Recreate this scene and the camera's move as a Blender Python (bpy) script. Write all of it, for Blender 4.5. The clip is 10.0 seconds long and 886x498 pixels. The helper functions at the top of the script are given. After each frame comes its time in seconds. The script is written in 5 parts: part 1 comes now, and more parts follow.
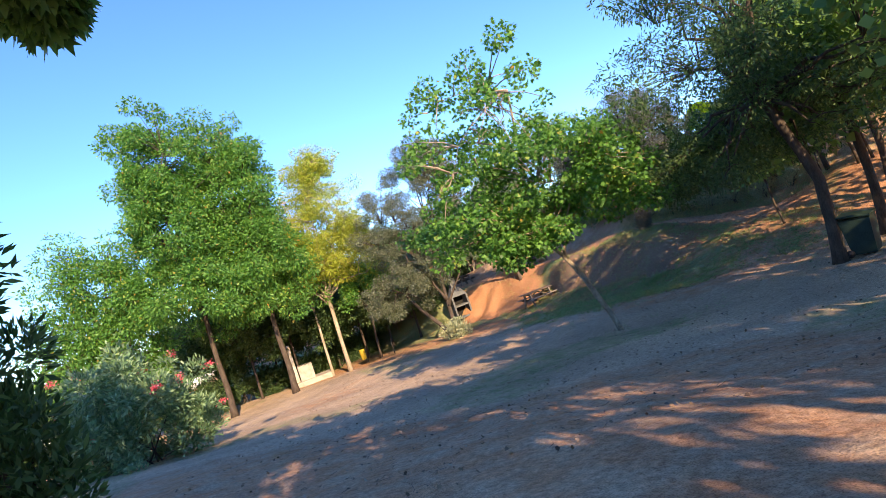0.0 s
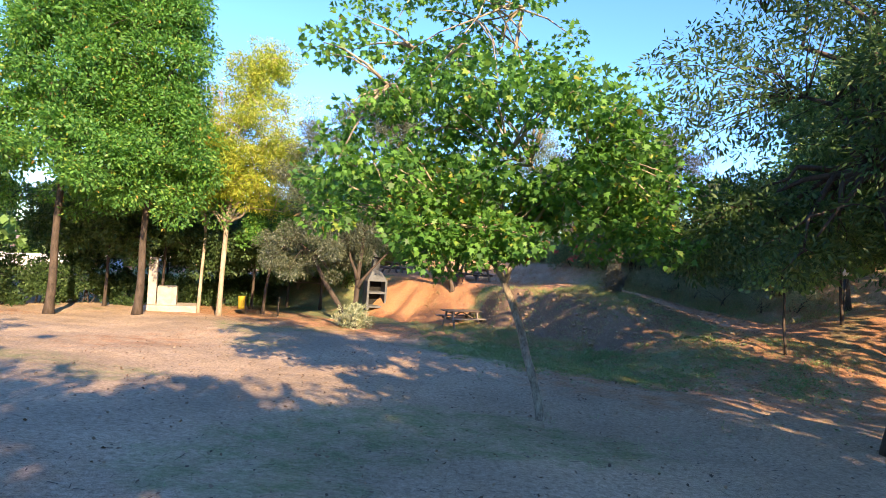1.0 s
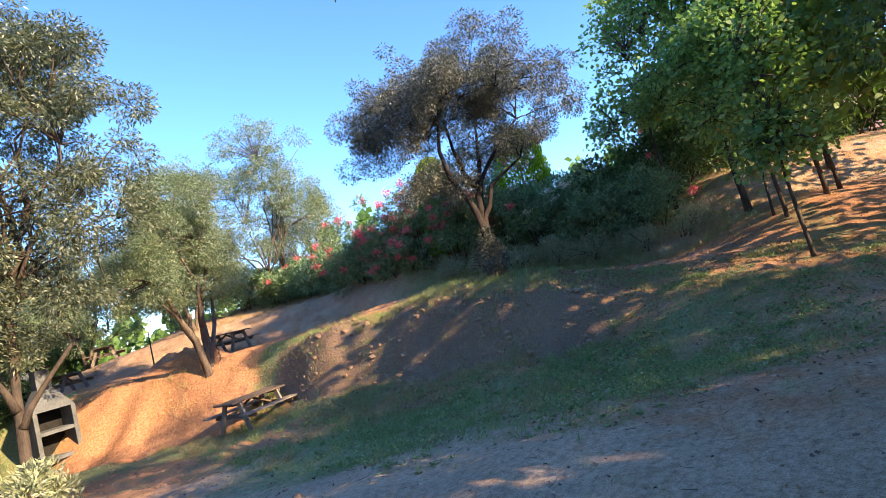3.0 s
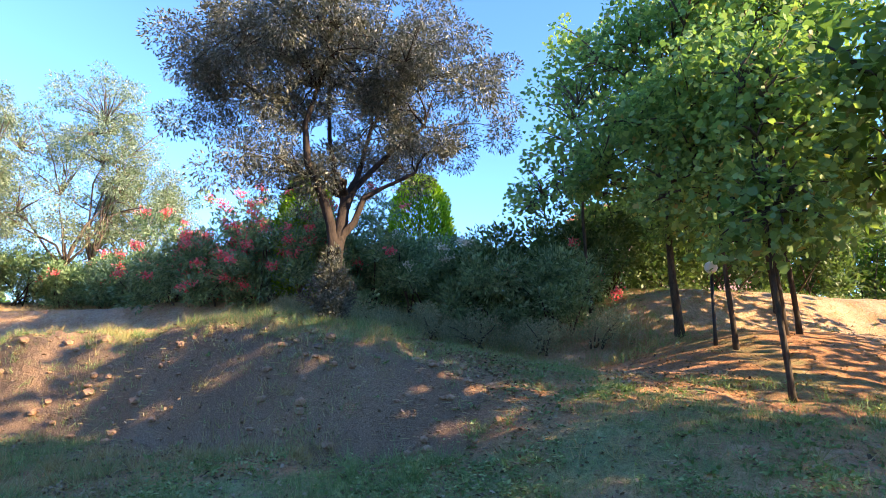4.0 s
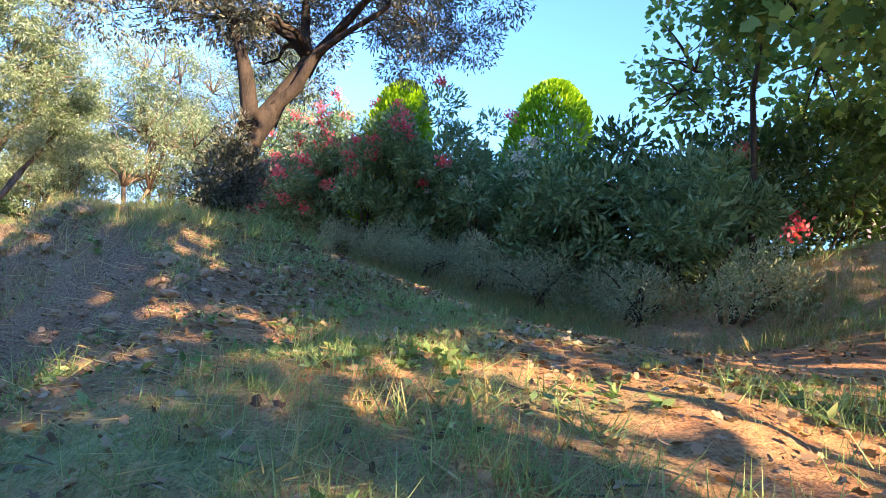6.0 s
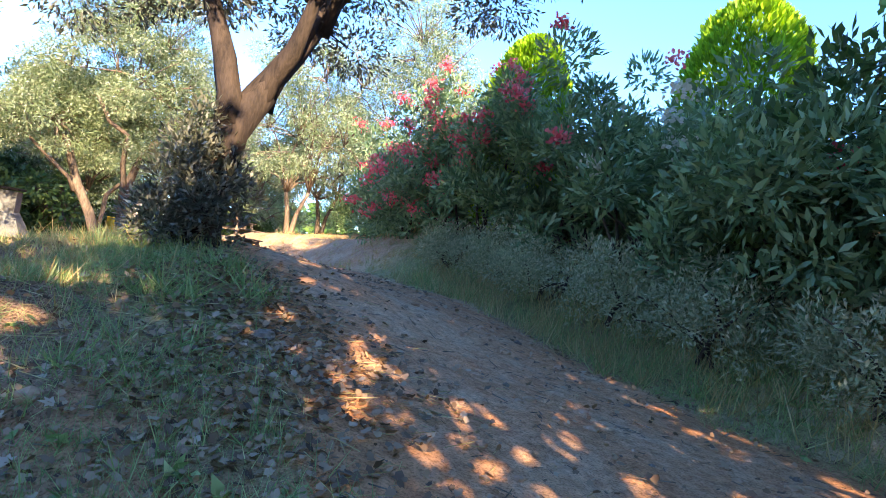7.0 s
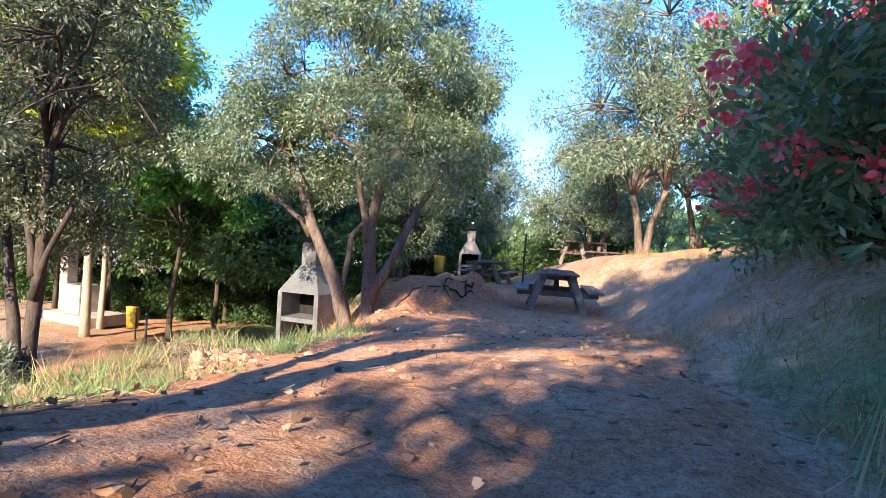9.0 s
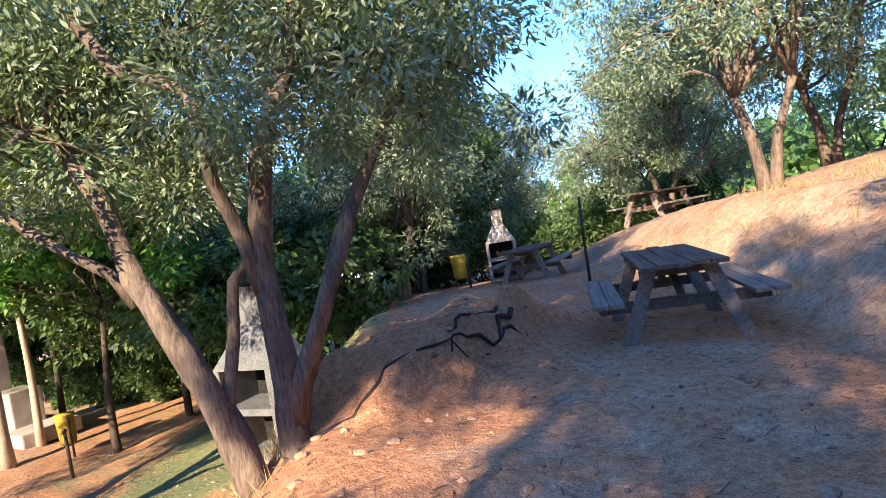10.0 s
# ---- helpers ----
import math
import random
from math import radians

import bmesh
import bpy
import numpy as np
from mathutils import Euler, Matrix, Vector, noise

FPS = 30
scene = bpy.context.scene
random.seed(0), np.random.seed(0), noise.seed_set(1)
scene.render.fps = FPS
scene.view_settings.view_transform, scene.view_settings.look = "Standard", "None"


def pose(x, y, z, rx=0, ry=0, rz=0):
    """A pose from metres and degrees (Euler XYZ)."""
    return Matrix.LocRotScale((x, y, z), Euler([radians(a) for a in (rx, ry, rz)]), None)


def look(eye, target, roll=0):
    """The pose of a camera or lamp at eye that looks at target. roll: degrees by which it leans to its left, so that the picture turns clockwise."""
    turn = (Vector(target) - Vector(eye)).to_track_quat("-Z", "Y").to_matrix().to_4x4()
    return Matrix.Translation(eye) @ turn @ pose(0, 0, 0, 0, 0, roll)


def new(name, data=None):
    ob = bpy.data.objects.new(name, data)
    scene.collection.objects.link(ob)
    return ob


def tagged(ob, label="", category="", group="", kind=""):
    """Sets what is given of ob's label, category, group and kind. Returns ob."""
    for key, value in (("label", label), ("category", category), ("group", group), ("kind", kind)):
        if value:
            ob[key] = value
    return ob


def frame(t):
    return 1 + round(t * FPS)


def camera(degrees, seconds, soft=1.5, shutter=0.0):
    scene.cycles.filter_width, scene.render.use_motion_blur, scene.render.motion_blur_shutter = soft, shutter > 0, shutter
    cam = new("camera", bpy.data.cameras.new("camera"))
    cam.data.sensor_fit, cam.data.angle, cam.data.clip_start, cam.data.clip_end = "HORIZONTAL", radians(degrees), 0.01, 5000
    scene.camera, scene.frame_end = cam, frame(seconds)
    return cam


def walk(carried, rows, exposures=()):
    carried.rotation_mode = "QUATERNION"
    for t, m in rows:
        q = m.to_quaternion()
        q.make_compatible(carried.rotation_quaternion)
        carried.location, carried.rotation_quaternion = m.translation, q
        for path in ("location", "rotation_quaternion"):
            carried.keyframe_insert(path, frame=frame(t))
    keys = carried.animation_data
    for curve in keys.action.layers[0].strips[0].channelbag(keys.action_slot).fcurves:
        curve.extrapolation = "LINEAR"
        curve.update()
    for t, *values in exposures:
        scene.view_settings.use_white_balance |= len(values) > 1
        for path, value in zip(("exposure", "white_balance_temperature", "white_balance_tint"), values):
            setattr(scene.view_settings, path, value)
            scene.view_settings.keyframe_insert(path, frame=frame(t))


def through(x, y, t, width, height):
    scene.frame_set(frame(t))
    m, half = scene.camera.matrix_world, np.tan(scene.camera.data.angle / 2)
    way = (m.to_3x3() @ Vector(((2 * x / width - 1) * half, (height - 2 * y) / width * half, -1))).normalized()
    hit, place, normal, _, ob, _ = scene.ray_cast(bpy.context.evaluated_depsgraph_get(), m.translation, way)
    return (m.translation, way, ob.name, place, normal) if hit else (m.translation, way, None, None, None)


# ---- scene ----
cam = camera(76.0, 10.0, 0.4)
PATH = [
    (0, (-2.944, 3.179, 2.964), (-2.776, 5.171, 2.989), -18.96),
    (0.5, (-1.708, 6.202, 2.849), (-1.330, 8.166, 2.807), -11.14),
    (1, (-1.117, 8.995, 2.454), (-0.810, 10.971, 2.438), 3.92),
    (1.5, (-0.942, 11.773, 1.818), (-0.611, 13.746, 1.822), 5.59),
    (2, (-1.060, 14.828, 1.189), (-0.539, 16.759, 1.234), -1.24),
    (2.5, (-1.059, 17.879, 1.286), (-0.179, 19.675, 1.277), -13.51),
    (3, (-1.926, 20.152, 1.177), (-0.589, 21.637, 1.285), -13.28),
    (3.2, (-1.182, 20.949, 1.175), (0.239, 22.344, 1.354), -12.22),
    (4.3, (3.592, 23.139, -0.301), (5.115, 24.347, 0.168), 5.61),
    (4.5, (4.241, 23.111, -0.424), (5.727, 24.359, 0.060), 5.93),
    (5, (5.709, 22.952, -0.414), (7.062, 24.362, 0.012), 7.36),
    (5.2, (6.258, 22.868, -0.267), (7.546, 24.355, 0.095), 7.97),
    (6.3, (10.210, 23.710, 0.407), (10.804, 25.607, 0.628), 10.67),
    (6.5, (10.621, 24.133, 0.692), (11.109, 26.064, 0.867), 10.55),
    (7, (11.491, 25.651, 1.158), (11.606, 27.646, 1.231), 9.57),
    (7.5, (12.618, 26.748, 1.367), (12.153, 28.693, 1.326), 12.41),
    (8, (12.962, 28.412, 1.471), (12.014, 30.169, 1.357), 8.80),
    (8.5, (12.289, 30.576, 1.633), (11.218, 32.265, 1.583), 7.15),
    (9, (11.290, 32.536, 1.676), (10.120, 34.158, 1.634), 3.51),
    (9.5, (9.955, 34.757, 1.790), (8.746, 36.350, 1.744), -4.86),
    (10, (8.434, 37.226, 1.789), (7.165, 38.769, 1.707), -9.19),
]
EXPOSURES = [(0, 1.8, 7500, 11), (1.5, 2.25, 7700, 9), (3, 2.2, 7600, 9), (4.3, 2.8, 8000, 9), (5.2, 2.95, 8000, 9), (6.5, 3.05, 8000, 9), (7, 3.1, 7700, 9), (7.5, 3.05, 7400, 9), (8, 2.95, 6900, 9), (8.5, 2.7, 6300, 9), (9.3, 2.4, 6100, 8), (10, 2.45, 6500, 8)]
walk(cam, [(t, look(eye, target, roll)) for t, eye, target, roll in PATH], EXPOSURES)



# ---------------------------------------------------------------- light
SUN_AZ, SUN_EL = radians(164.0), radians(26.0)   # from north, clockwise
world = bpy.data.worlds.new("sky")
scene.world = world
world.use_nodes = True
wn = world.node_tree.nodes
sky = wn.new("ShaderNodeTexSky")
sky.sky_type = "NISHITA"
sky.sun_disc = False
sky.sun_elevation, sky.sun_rotation = SUN_EL, SUN_AZ
sky.air_density, sky.dust_density, sky.ozone_density = 1.0, 0.1, 6.5
sky.altitude = 2500
wn["Background"].inputs["Strength"].default_value = 0.14
deep = wn.new("ShaderNodeHueSaturation")   # clear, deep blue summer sky
deep.inputs["Hue"].default_value, deep.inputs["Saturation"].default_value = 0.506, 1.09
world.node_tree.links.new(sky.outputs[0], deep.inputs["Color"])
world.node_tree.links.new(deep.outputs[0], wn["Background"].inputs["Color"])
sun = new("sun", bpy.data.lights.new("sun", "SUN"))
sun.data.energy, sun.data.angle, sun.data.color = 3.0, radians(0.53), (1.0, 0.79, 0.56)
sun_from = Vector((math.sin(SUN_AZ) * math.cos(SUN_EL), math.cos(SUN_AZ) * math.cos(SUN_EL), math.sin(SUN_EL)))
sun.matrix_world = look(sun_from * 60, (0, 0, 0))

# ---------------------------------------------------------------- helpers
rng = np.random.default_rng(7)


def mesh_object(name, bm, material, smooth=True):
    me = bpy.data.meshes.new(name)
    bm.to_mesh(me)
    bm.free()
    me.materials.append(material)
    if smooth:
        me.polygons.foreach_set("use_smooth", [True] * len(me.polygons))
    return new(name, me)


def part(name, bm, material, parent, label="", smooth=True):
    ob = mesh_object(name, bm, material, smooth)
    ob.parent = parent
    if label:
        ob["label"] = label
    return ob


def empty(name, m):
    ob = new(name)
    ob.empty_display_size = 0.2
    ob.matrix_world = m
    return ob


def array_mesh(name, verts, n, material, smooth=False):
    """A mesh of faces of n corners each, corner by corner in verts."""
    me = bpy.data.meshes.new(name)
    k = len(verts) // n
    me.vertices.add(len(verts))
    me.vertices.foreach_set("co", np.asarray(verts, np.float32).ravel())
    me.loops.add(len(verts))
    me.loops.foreach_set("vertex_index", np.arange(len(verts), dtype=np.int32))
    me.polygons.add(k)
    me.polygons.foreach_set("loop_start", np.arange(0, len(verts), n, dtype=np.int32))
    me.polygons.foreach_set("loop_total", np.full(k, n, np.int32))
    me.materials.append(material)
    me.update(calc_edges=True)
    return me


def box(bm, sx, sy, sz, m=None, bevel=0.0):
    """A bevelled block of that size, centred on m."""
    made = bmesh.ops.create_cube(bm, size=1.0, matrix=(m or Matrix()) @ Matrix.Diagonal((sx, sy, sz, 1)))
    if bevel:
        edges = list({e for v in made["verts"] for e in v.link_edges})
        bmesh.ops.bevel(bm, geom=edges, offset=bevel, segments=2, affect="EDGES", profile=0.6)
    return bm


def tube(bm, points, radii, sides=8, rough=0.0):
    """A tapered limb along points."""
    pts = [Vector(p) for p in points]
    rings = []
    side = Vector((1, 0, 0))
    for i, p in enumerate(pts):
        way = (pts[min(i + 1, len(pts) - 1)] - pts[max(i - 1, 0)]).normalized()
        side = (side - way * side.dot(way))
        side = side.normalized() if side.length > 1e-4 else way.orthogonal().normalized()
        other = way.cross(side)
        ring = []
        for k in range(sides):
            a = 2 * math.pi * k / sides
            r = radii[i] * (1 + rough * (noise.noise(Vector((p.x * 3 + 4 * math.cos(a), p.y * 3 + 4 * math.sin(a), p.z * 1.3)))))
            ring.append(bm.verts.new(p + (side * math.cos(a) + other * math.sin(a)) * r))
        rings.append(ring)
    for a, b in zip(rings, rings[1:]):
        for k in range(sides):
            bm.faces.new((a[k], a[(k + 1) % sides], b[(k + 1) % sides], b[k]))
    bm.faces.new(rings[-1])
    bm.faces.new(list(reversed(rings[0])))
    return bm


def bent(a, b, bow, steps=6, jitter=0.0):
    """Points from a to b with a bow and some wander."""
    a, b = Vector(a), Vector(b)
    out = []
    for i in range(steps + 1):
        t = i / steps
        p = a.lerp(b, t) + Vector(bow) * math.sin(math.pi * t)
        if jitter and 0 < i < steps:
            p += Vector(rng.uniform(-1, 1, 3).tolist()) * jitter
        out.append(p)
    return out


# ---------------------------------------------------------------- ground shape
def sstep(a, b, x):
    t = np.clip((x - a) / (b - a), 0, 1)
    return t * t * (3 - 2 * t)


def plan(x, y):
    """Along the upper path, and across it up the hill."""
    return (y - x) * 0.70711, (x + y) * 0.70711


def path_edges(s):
    left = np.interp(s, [8, 11, 13.5, 15, 16.5, 17.5, 18.5, 22, 25, 30], [26.4, 27.4, 28.3, 28.8, 29.2, 29.5, 29.9, 31.2, 31.5, 32.0])
    right = np.interp(s, [8, 11, 14, 16.5, 18.6, 22, 26, 40], [30.0, 31.2, 32.2, 32.9, 33.5, 34.7, 36.0, 36.6])
    return left, right


def height(x, y):
    x, y = np.asarray(x, float), np.asarray(y, float)
    s, w = plan(x, y)
    low = 1.575 - 0.0465 * np.clip(s, -14, 42) - 0.0915 * np.clip(w, -12, 23) + 0.22 * sstep(20, 14, w) - 0.55 * sstep(2, 11, w) * sstep(20, 15, w)
    terrace = 0.2 + 0.65 * sstep(9, 18, s) - 0.5 * sstep(18, 25, s) + 0.35 * np.exp(-((s - 15.3) ** 2 + (w - 28.9) ** 2) / 4.0) - 1.5 * sstep(29, 52, s) + 1.1 * sstep(10, 6, s) * sstep(25, 30, w)
    w1 = np.interp(s, [9, 13, 16, 18.5, 22, 30], [28.4, 28.0, 28.9, 30.4, 31.5, 32.1])
    w0 = 24.2 - 4.6 * sstep(14, 9.5, s) + 2.8 * sstep(14.5, 20, s) + 2.2 * sstep(20, 23.5, s)
    up = w - path_edges(s)[1]
    rise = (1.2 * sstep(0, 2.2, up) + 0.8 * sstep(2, 8, up)) * sstep(46, 27, s)
    foot, cut = w0 + 1.2, sstep(12, 14, s) * sstep(24, 21.5, s)   # eroded face of the bank
    crest = foot + 0.42 * (w1 - foot)
    climb = 0.14 * sstep(w0 - 1.0, foot, w) + 0.74 * sstep(foot, crest, w) + 0.12 * sstep(crest - 0.3, w1 + 0.6, w)
    blend = sstep(w0, w1, w) * (1 - cut) + climb * cut
    return low + (np.maximum(terrace, low) - low) * blend + rise


def on_ground(x, y, dz=0.0):
    return Vector((x, y, float(height(x, y)) + dz))


# ---------------------------------------------------------------- materials
def material(name):
    m = bpy.data.materials.new(name)
    m.use_nodes = True
    return m, m.node_tree.nodes, m.node_tree.links


def ramp(nodes, stops):
    r = nodes.new("ShaderNodeValToRGB")
    while len(r.color_ramp.elements) < len(stops):
        r.color_ramp.elements.new(0.5)
    for e, (at, col) in zip(r.color_ramp.elements, stops):
        e.position, e.color = at, (*col, 1)
    return r


def leaf_material(name, stops, rough=0.5, through=0.42, spec=0.4):
    m, nodes, links = material(name)
    bsdf = nodes["Principled BSDF"]
    geo = nodes.new("ShaderNodeNewGeometry")
    r = ramp(nodes, stops)
    links.new(geo.outputs["Random Per Island"], r.inputs[0])
    links.new(r.outputs[0], bsdf.inputs["Base Color"])
    bsdf.inputs["Roughness"].default_value = rough
    bsdf.inputs["Specular IOR Level"].default_value = spec
    glow = nodes.new("ShaderNodeBsdfTranslucent")
    bright = nodes.new("ShaderNodeMixRGB")
    bright.blend_type = "MULTIPLY"
    bright.inputs[0].default_value = 1.0
    bright.inputs[2].default_value = (1.2, 1.25, 0.75, 1)
    links.new(r.outputs[0], bright.inputs[1])
    links.new(bright.outputs[0], glow.inputs["Color"])
    mix = nodes.new("ShaderNodeMixShader")
    mix.inputs[0].default_value = through
    links.new(bsdf.outputs[0], mix.inputs[1])
    links.new(glow.outputs[0], mix.inputs[2])
    links.new(mix.outputs[0], nodes["Material Output"].inputs["Surface"])
    return m


def rough_material(name, dark, light, scale=6.0, stretch=(1, 1, 1), bump=0.4, rough=0.9, fine=40.0):
    m, nodes, links = material(name)
    bsdf = nodes["Principled BSDF"]
    co = nodes.new("ShaderNodeTexCoord")
    mp = nodes.new("ShaderNodeMapping")
    mp.inputs["Scale"].default_value = stretch
    links.new(co.outputs["Object"], mp.inputs["Vector"])
    n1 = nodes.new("ShaderNodeTexNoise")
    n1.inputs["Scale"].default_value, n1.inputs["Detail"].default_value = scale, 8
    n2 = nodes.new("ShaderNodeTexNoise")
    n2.inputs["Scale"].default_value, n2.inputs["Detail"].default_value = fine, 5
    for n in (n1, n2):
        links.new(mp.outputs[0], n.inputs["Vector"])
    add = nodes.new("ShaderNodeMath")
    add.operation = "MULTIPLY_ADD"
    add.inputs[1].default_value = 0.45
    links.new(n2.outputs["Fac"], add.inputs[0])
    half = nodes.new("ShaderNodeMath")
    half.operation = "MULTIPLY"
    half.inputs[1].default_value = 0.6
    links.new(n1.outputs["Fac"], half.inputs[0])
    links.new(half.outputs[0], add.inputs[2])
    r = ramp(nodes, [(0.33, dark), (0.68, light)])
    links.new(add.outputs[0], r.inputs[0])
    links.new(r.outputs[0], bsdf.inputs["Base Color"])
    b = nodes.new("ShaderNodeBump")
    b.inputs["Strength"].default_value, b.inputs["Distance"].default_value = bump, 0.03
    links.new(add.outputs[0], b.inputs["Height"])
    links.new(b.outputs[0], bsdf.inputs["Normal"])
    bsdf.inputs["Roughness"].default_value = rough
    bsdf.inputs["Specular IOR Level"].default_value = 0.25
    return m


LEAF_PLANE = leaf_material("plane_leaf", [(0.0, (0.055, 0.15, 0.035)), (0.5, (0.105, 0.27, 0.055)), (0.9, (0.18, 0.38, 0.075)), (0.985, (0.33, 0.42, 0.09)), (1.0, (0.48, 0.24, 0.06))])
LEAF_PLANE_DARK = leaf_material("shade_leaf", [(0.0, (0.08, 0.155, 0.045)), (0.6, (0.135, 0.25, 0.07)), (1.0, (0.22, 0.36, 0.10))])
LEAF_LIGHT = leaf_material("young_plane_leaf", [(0.0, (0.10, 0.2, 0.07)), (0.6, (0.2, 0.34, 0.11)), (0.97, (0.33, 0.46, 0.15)), (1.0, (0.42, 0.28, 0.1))], through=0.45)
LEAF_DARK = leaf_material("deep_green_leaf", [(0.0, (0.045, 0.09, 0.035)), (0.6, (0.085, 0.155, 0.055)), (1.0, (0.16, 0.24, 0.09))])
LEAF_YELLOW = leaf_material("yellowing_leaf", [(0.0, (0.25, 0.35, 0.05)), (0.5, (0.38, 0.44, 0.065)), (0.85, (0.48, 0.49, 0.08)), (1.0, (0.52, 0.45, 0.1))], through=0.4)
LEAF_OLIVE = leaf_material("olive_leaf", [(0.0, (0.11, 0.165, 0.09)), (0.55, (0.185, 0.255, 0.145)), (0.85, (0.29, 0.355, 0.235)), (1.0, (0.46, 0.5, 0.41))], rough=0.42, through=0.3, spec=0.5)
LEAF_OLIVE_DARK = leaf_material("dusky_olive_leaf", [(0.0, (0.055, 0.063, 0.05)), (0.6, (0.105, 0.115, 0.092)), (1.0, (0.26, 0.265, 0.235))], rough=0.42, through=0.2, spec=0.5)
# darker copy of the olive leaf, with the crown's shade put into its colour
LEAF_OLIVE_SHADED = leaf_material("shaded_olive_leaf", [(0.0, (0.06, 0.075, 0.042)), (0.55, (0.115, 0.14, 0.08)), (0.85, (0.2, 0.225, 0.14)), (1.0, (0.36, 0.38, 0.29))], rough=0.42, through=0.25, spec=0.5)
LEAF_OLEANDER = leaf_material("oleander_leaf", [(0.0, (0.1, 0.185, 0.1)), (0.6, (0.18, 0.305, 0.15)), (1.0, (0.34, 0.46, 0.26))], rough=0.4, through=0.25)
LEAF_CYPRESS = leaf_material("thuja_leaf", [(0.0, (0.12, 0.264, 0.012)), (0.6, (0.24, 0.444, 0.02)), (1.0, (0.384, 0.576, 0.03))], rough=0.6, through=0.3)
LEAF_SCRUB = leaf_material("scrub_leaf", [(0.0, (0.2, 0.25, 0.15)), (0.6, (0.36, 0.4, 0.25)), (1.0, (0.56, 0.54, 0.37))], rough=0.7, through=0.2)
PETAL_RED = leaf_material("red_petal", [(0.0, (0.78, 0.07, 0.13)), (1.0, (0.92, 0.27, 0.33))], rough=0.6, through=0.4)
PETAL_WHITE = leaf_material("white_petal", [(0.0, (0.6, 0.55, 0.5)), (1.0, (0.8, 0.76, 0.72))], rough=0.6, through=0.3)
GRASS_GREEN = leaf_material("green_grass", [(0.0, (0.13, 0.22, 0.09)), (0.6, (0.23, 0.35, 0.14)), (1.0, (0.44, 0.48, 0.23))], rough=0.6, through=0.3)
GRASS_DRY = leaf_material("dry_grass", [(0.0, (0.28, 0.21, 0.1)), (0.6, (0.46, 0.35, 0.17)), (1.0, (0.62, 0.5, 0.28))], rough=0.75, through=0.25)
LITTER = leaf_material("fallen_leaf", [(0.0, (0.08, 0.05, 0.035)), (0.3, (0.2, 0.125, 0.08)), (0.6, (0.33, 0.215, 0.14)), (0.9, (0.38, 0.26, 0.175)), (1.0, (0.44, 0.33, 0.24))], rough=0.8, through=0.1)
LITTER_PALE = leaf_material("pale_fallen_leaf", [(0.0, (0.16, 0.105, 0.07)), (0.5, (0.34, 0.25, 0.18)), (1.0, (0.52, 0.42, 0.32))], rough=0.8, through=0.1)
BARK_PLANE = rough_material("plane_bark", (0.10, 0.075, 0.055), (0.52, 0.42, 0.31), 9, (1, 1, 0.5), 0.5)
BARK_PALE = rough_material("pale_bark", (0.22, 0.17, 0.12), (0.5, 0.42, 0.33), 6, (1, 1, 0.3), 0.4)
BARK_OLIVE = rough_material("olive_bark", (0.035, 0.028, 0.023), (0.24, 0.18, 0.14), 7, (1, 1, 0.25), 0.9)
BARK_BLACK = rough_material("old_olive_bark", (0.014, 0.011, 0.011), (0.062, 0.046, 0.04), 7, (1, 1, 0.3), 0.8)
BARK_DARK = rough_material("dark_bark", (0.03, 0.024, 0.02), (0.12, 0.09, 0.07), 7, (1, 1, 0.3), 0.8)
WOOD = rough_material("weathered_wood", (0.07, 0.05, 0.04), (0.21, 0.155, 0.12), 3, (0.6, 9, 9), 0.4, 0.85)
WOOD_LIGHT = rough_material("worn_wood", (0.14, 0.11, 0.09), (0.36, 0.30, 0.25), 3, (0.6, 9, 9), 0.4, 0.85)
CONCRETE = rough_material("grey_concrete", (0.06, 0.065, 0.07), (0.19, 0.2, 0.21), 3, (1, 1, 1), 0.25)
CONCRETE_PALE = rough_material("pale_concrete", (0.28, 0.24, 0.2), (0.52, 0.46, 0.4), 3, (1, 1, 1), 0.25)
SOOT = rough_material("soot", (0.006, 0.006, 0.006), (0.03, 0.028, 0.026), 5)
IRON = rough_material("dark_iron", (0.015, 0.014, 0.014), (0.06, 0.05, 0.045), 8, bump=0.15, rough=0.55)
YELLOW_PAINT = rough_material("yellow_paint", (0.32, 0.22, 0.03), (0.55, 0.4, 0.05), 4, bump=0.1, rough=0.55)
STONE = rough_material("field_stone", (0.09, 0.068, 0.055), (0.27, 0.205, 0.165), 6, bump=0.5)
PLASTER_WHITE = rough_material("white_plaster", (0.62, 0.6, 0.58), (0.82, 0.81, 0.79), 1.5, bump=0.1)
PLASTER_PINK = rough_material("pink_plaster", (0.5, 0.3, 0.24), (0.68, 0.45, 0.37), 1.5, bump=0.1)
PLASTER_YELLOW = rough_material("ochre_plaster", (0.55, 0.38, 0.14), (0.75, 0.55, 0.25), 1.5, bump=0.1)
ROOF_TILE = rough_material("roof_tile", (0.28, 0.11, 0.06), (0.5, 0.22, 0.13), 5, (1, 6, 1), 0.5)
SHUTTER = rough_material("window_dark", (0.03, 0.035, 0.04), (0.08, 0.09, 0.1), 3, bump=0.05, rough=0.3)
CLOD = rough_material("earth_clod", (0.26, 0.14, 0.085), (0.52, 0.33, 0.22), 9, bump=0.6)
DARK_PLASTIC = rough_material("dark_green_plastic", (0.012, 0.028, 0.022), (0.03, 0.055, 0.045), 4, bump=0.06, rough=0.5)
GLOBE = rough_material("white_globe", (0.75, 0.75, 0.73), (0.85, 0.85, 0.83), 2, bump=0.02, rough=0.35)


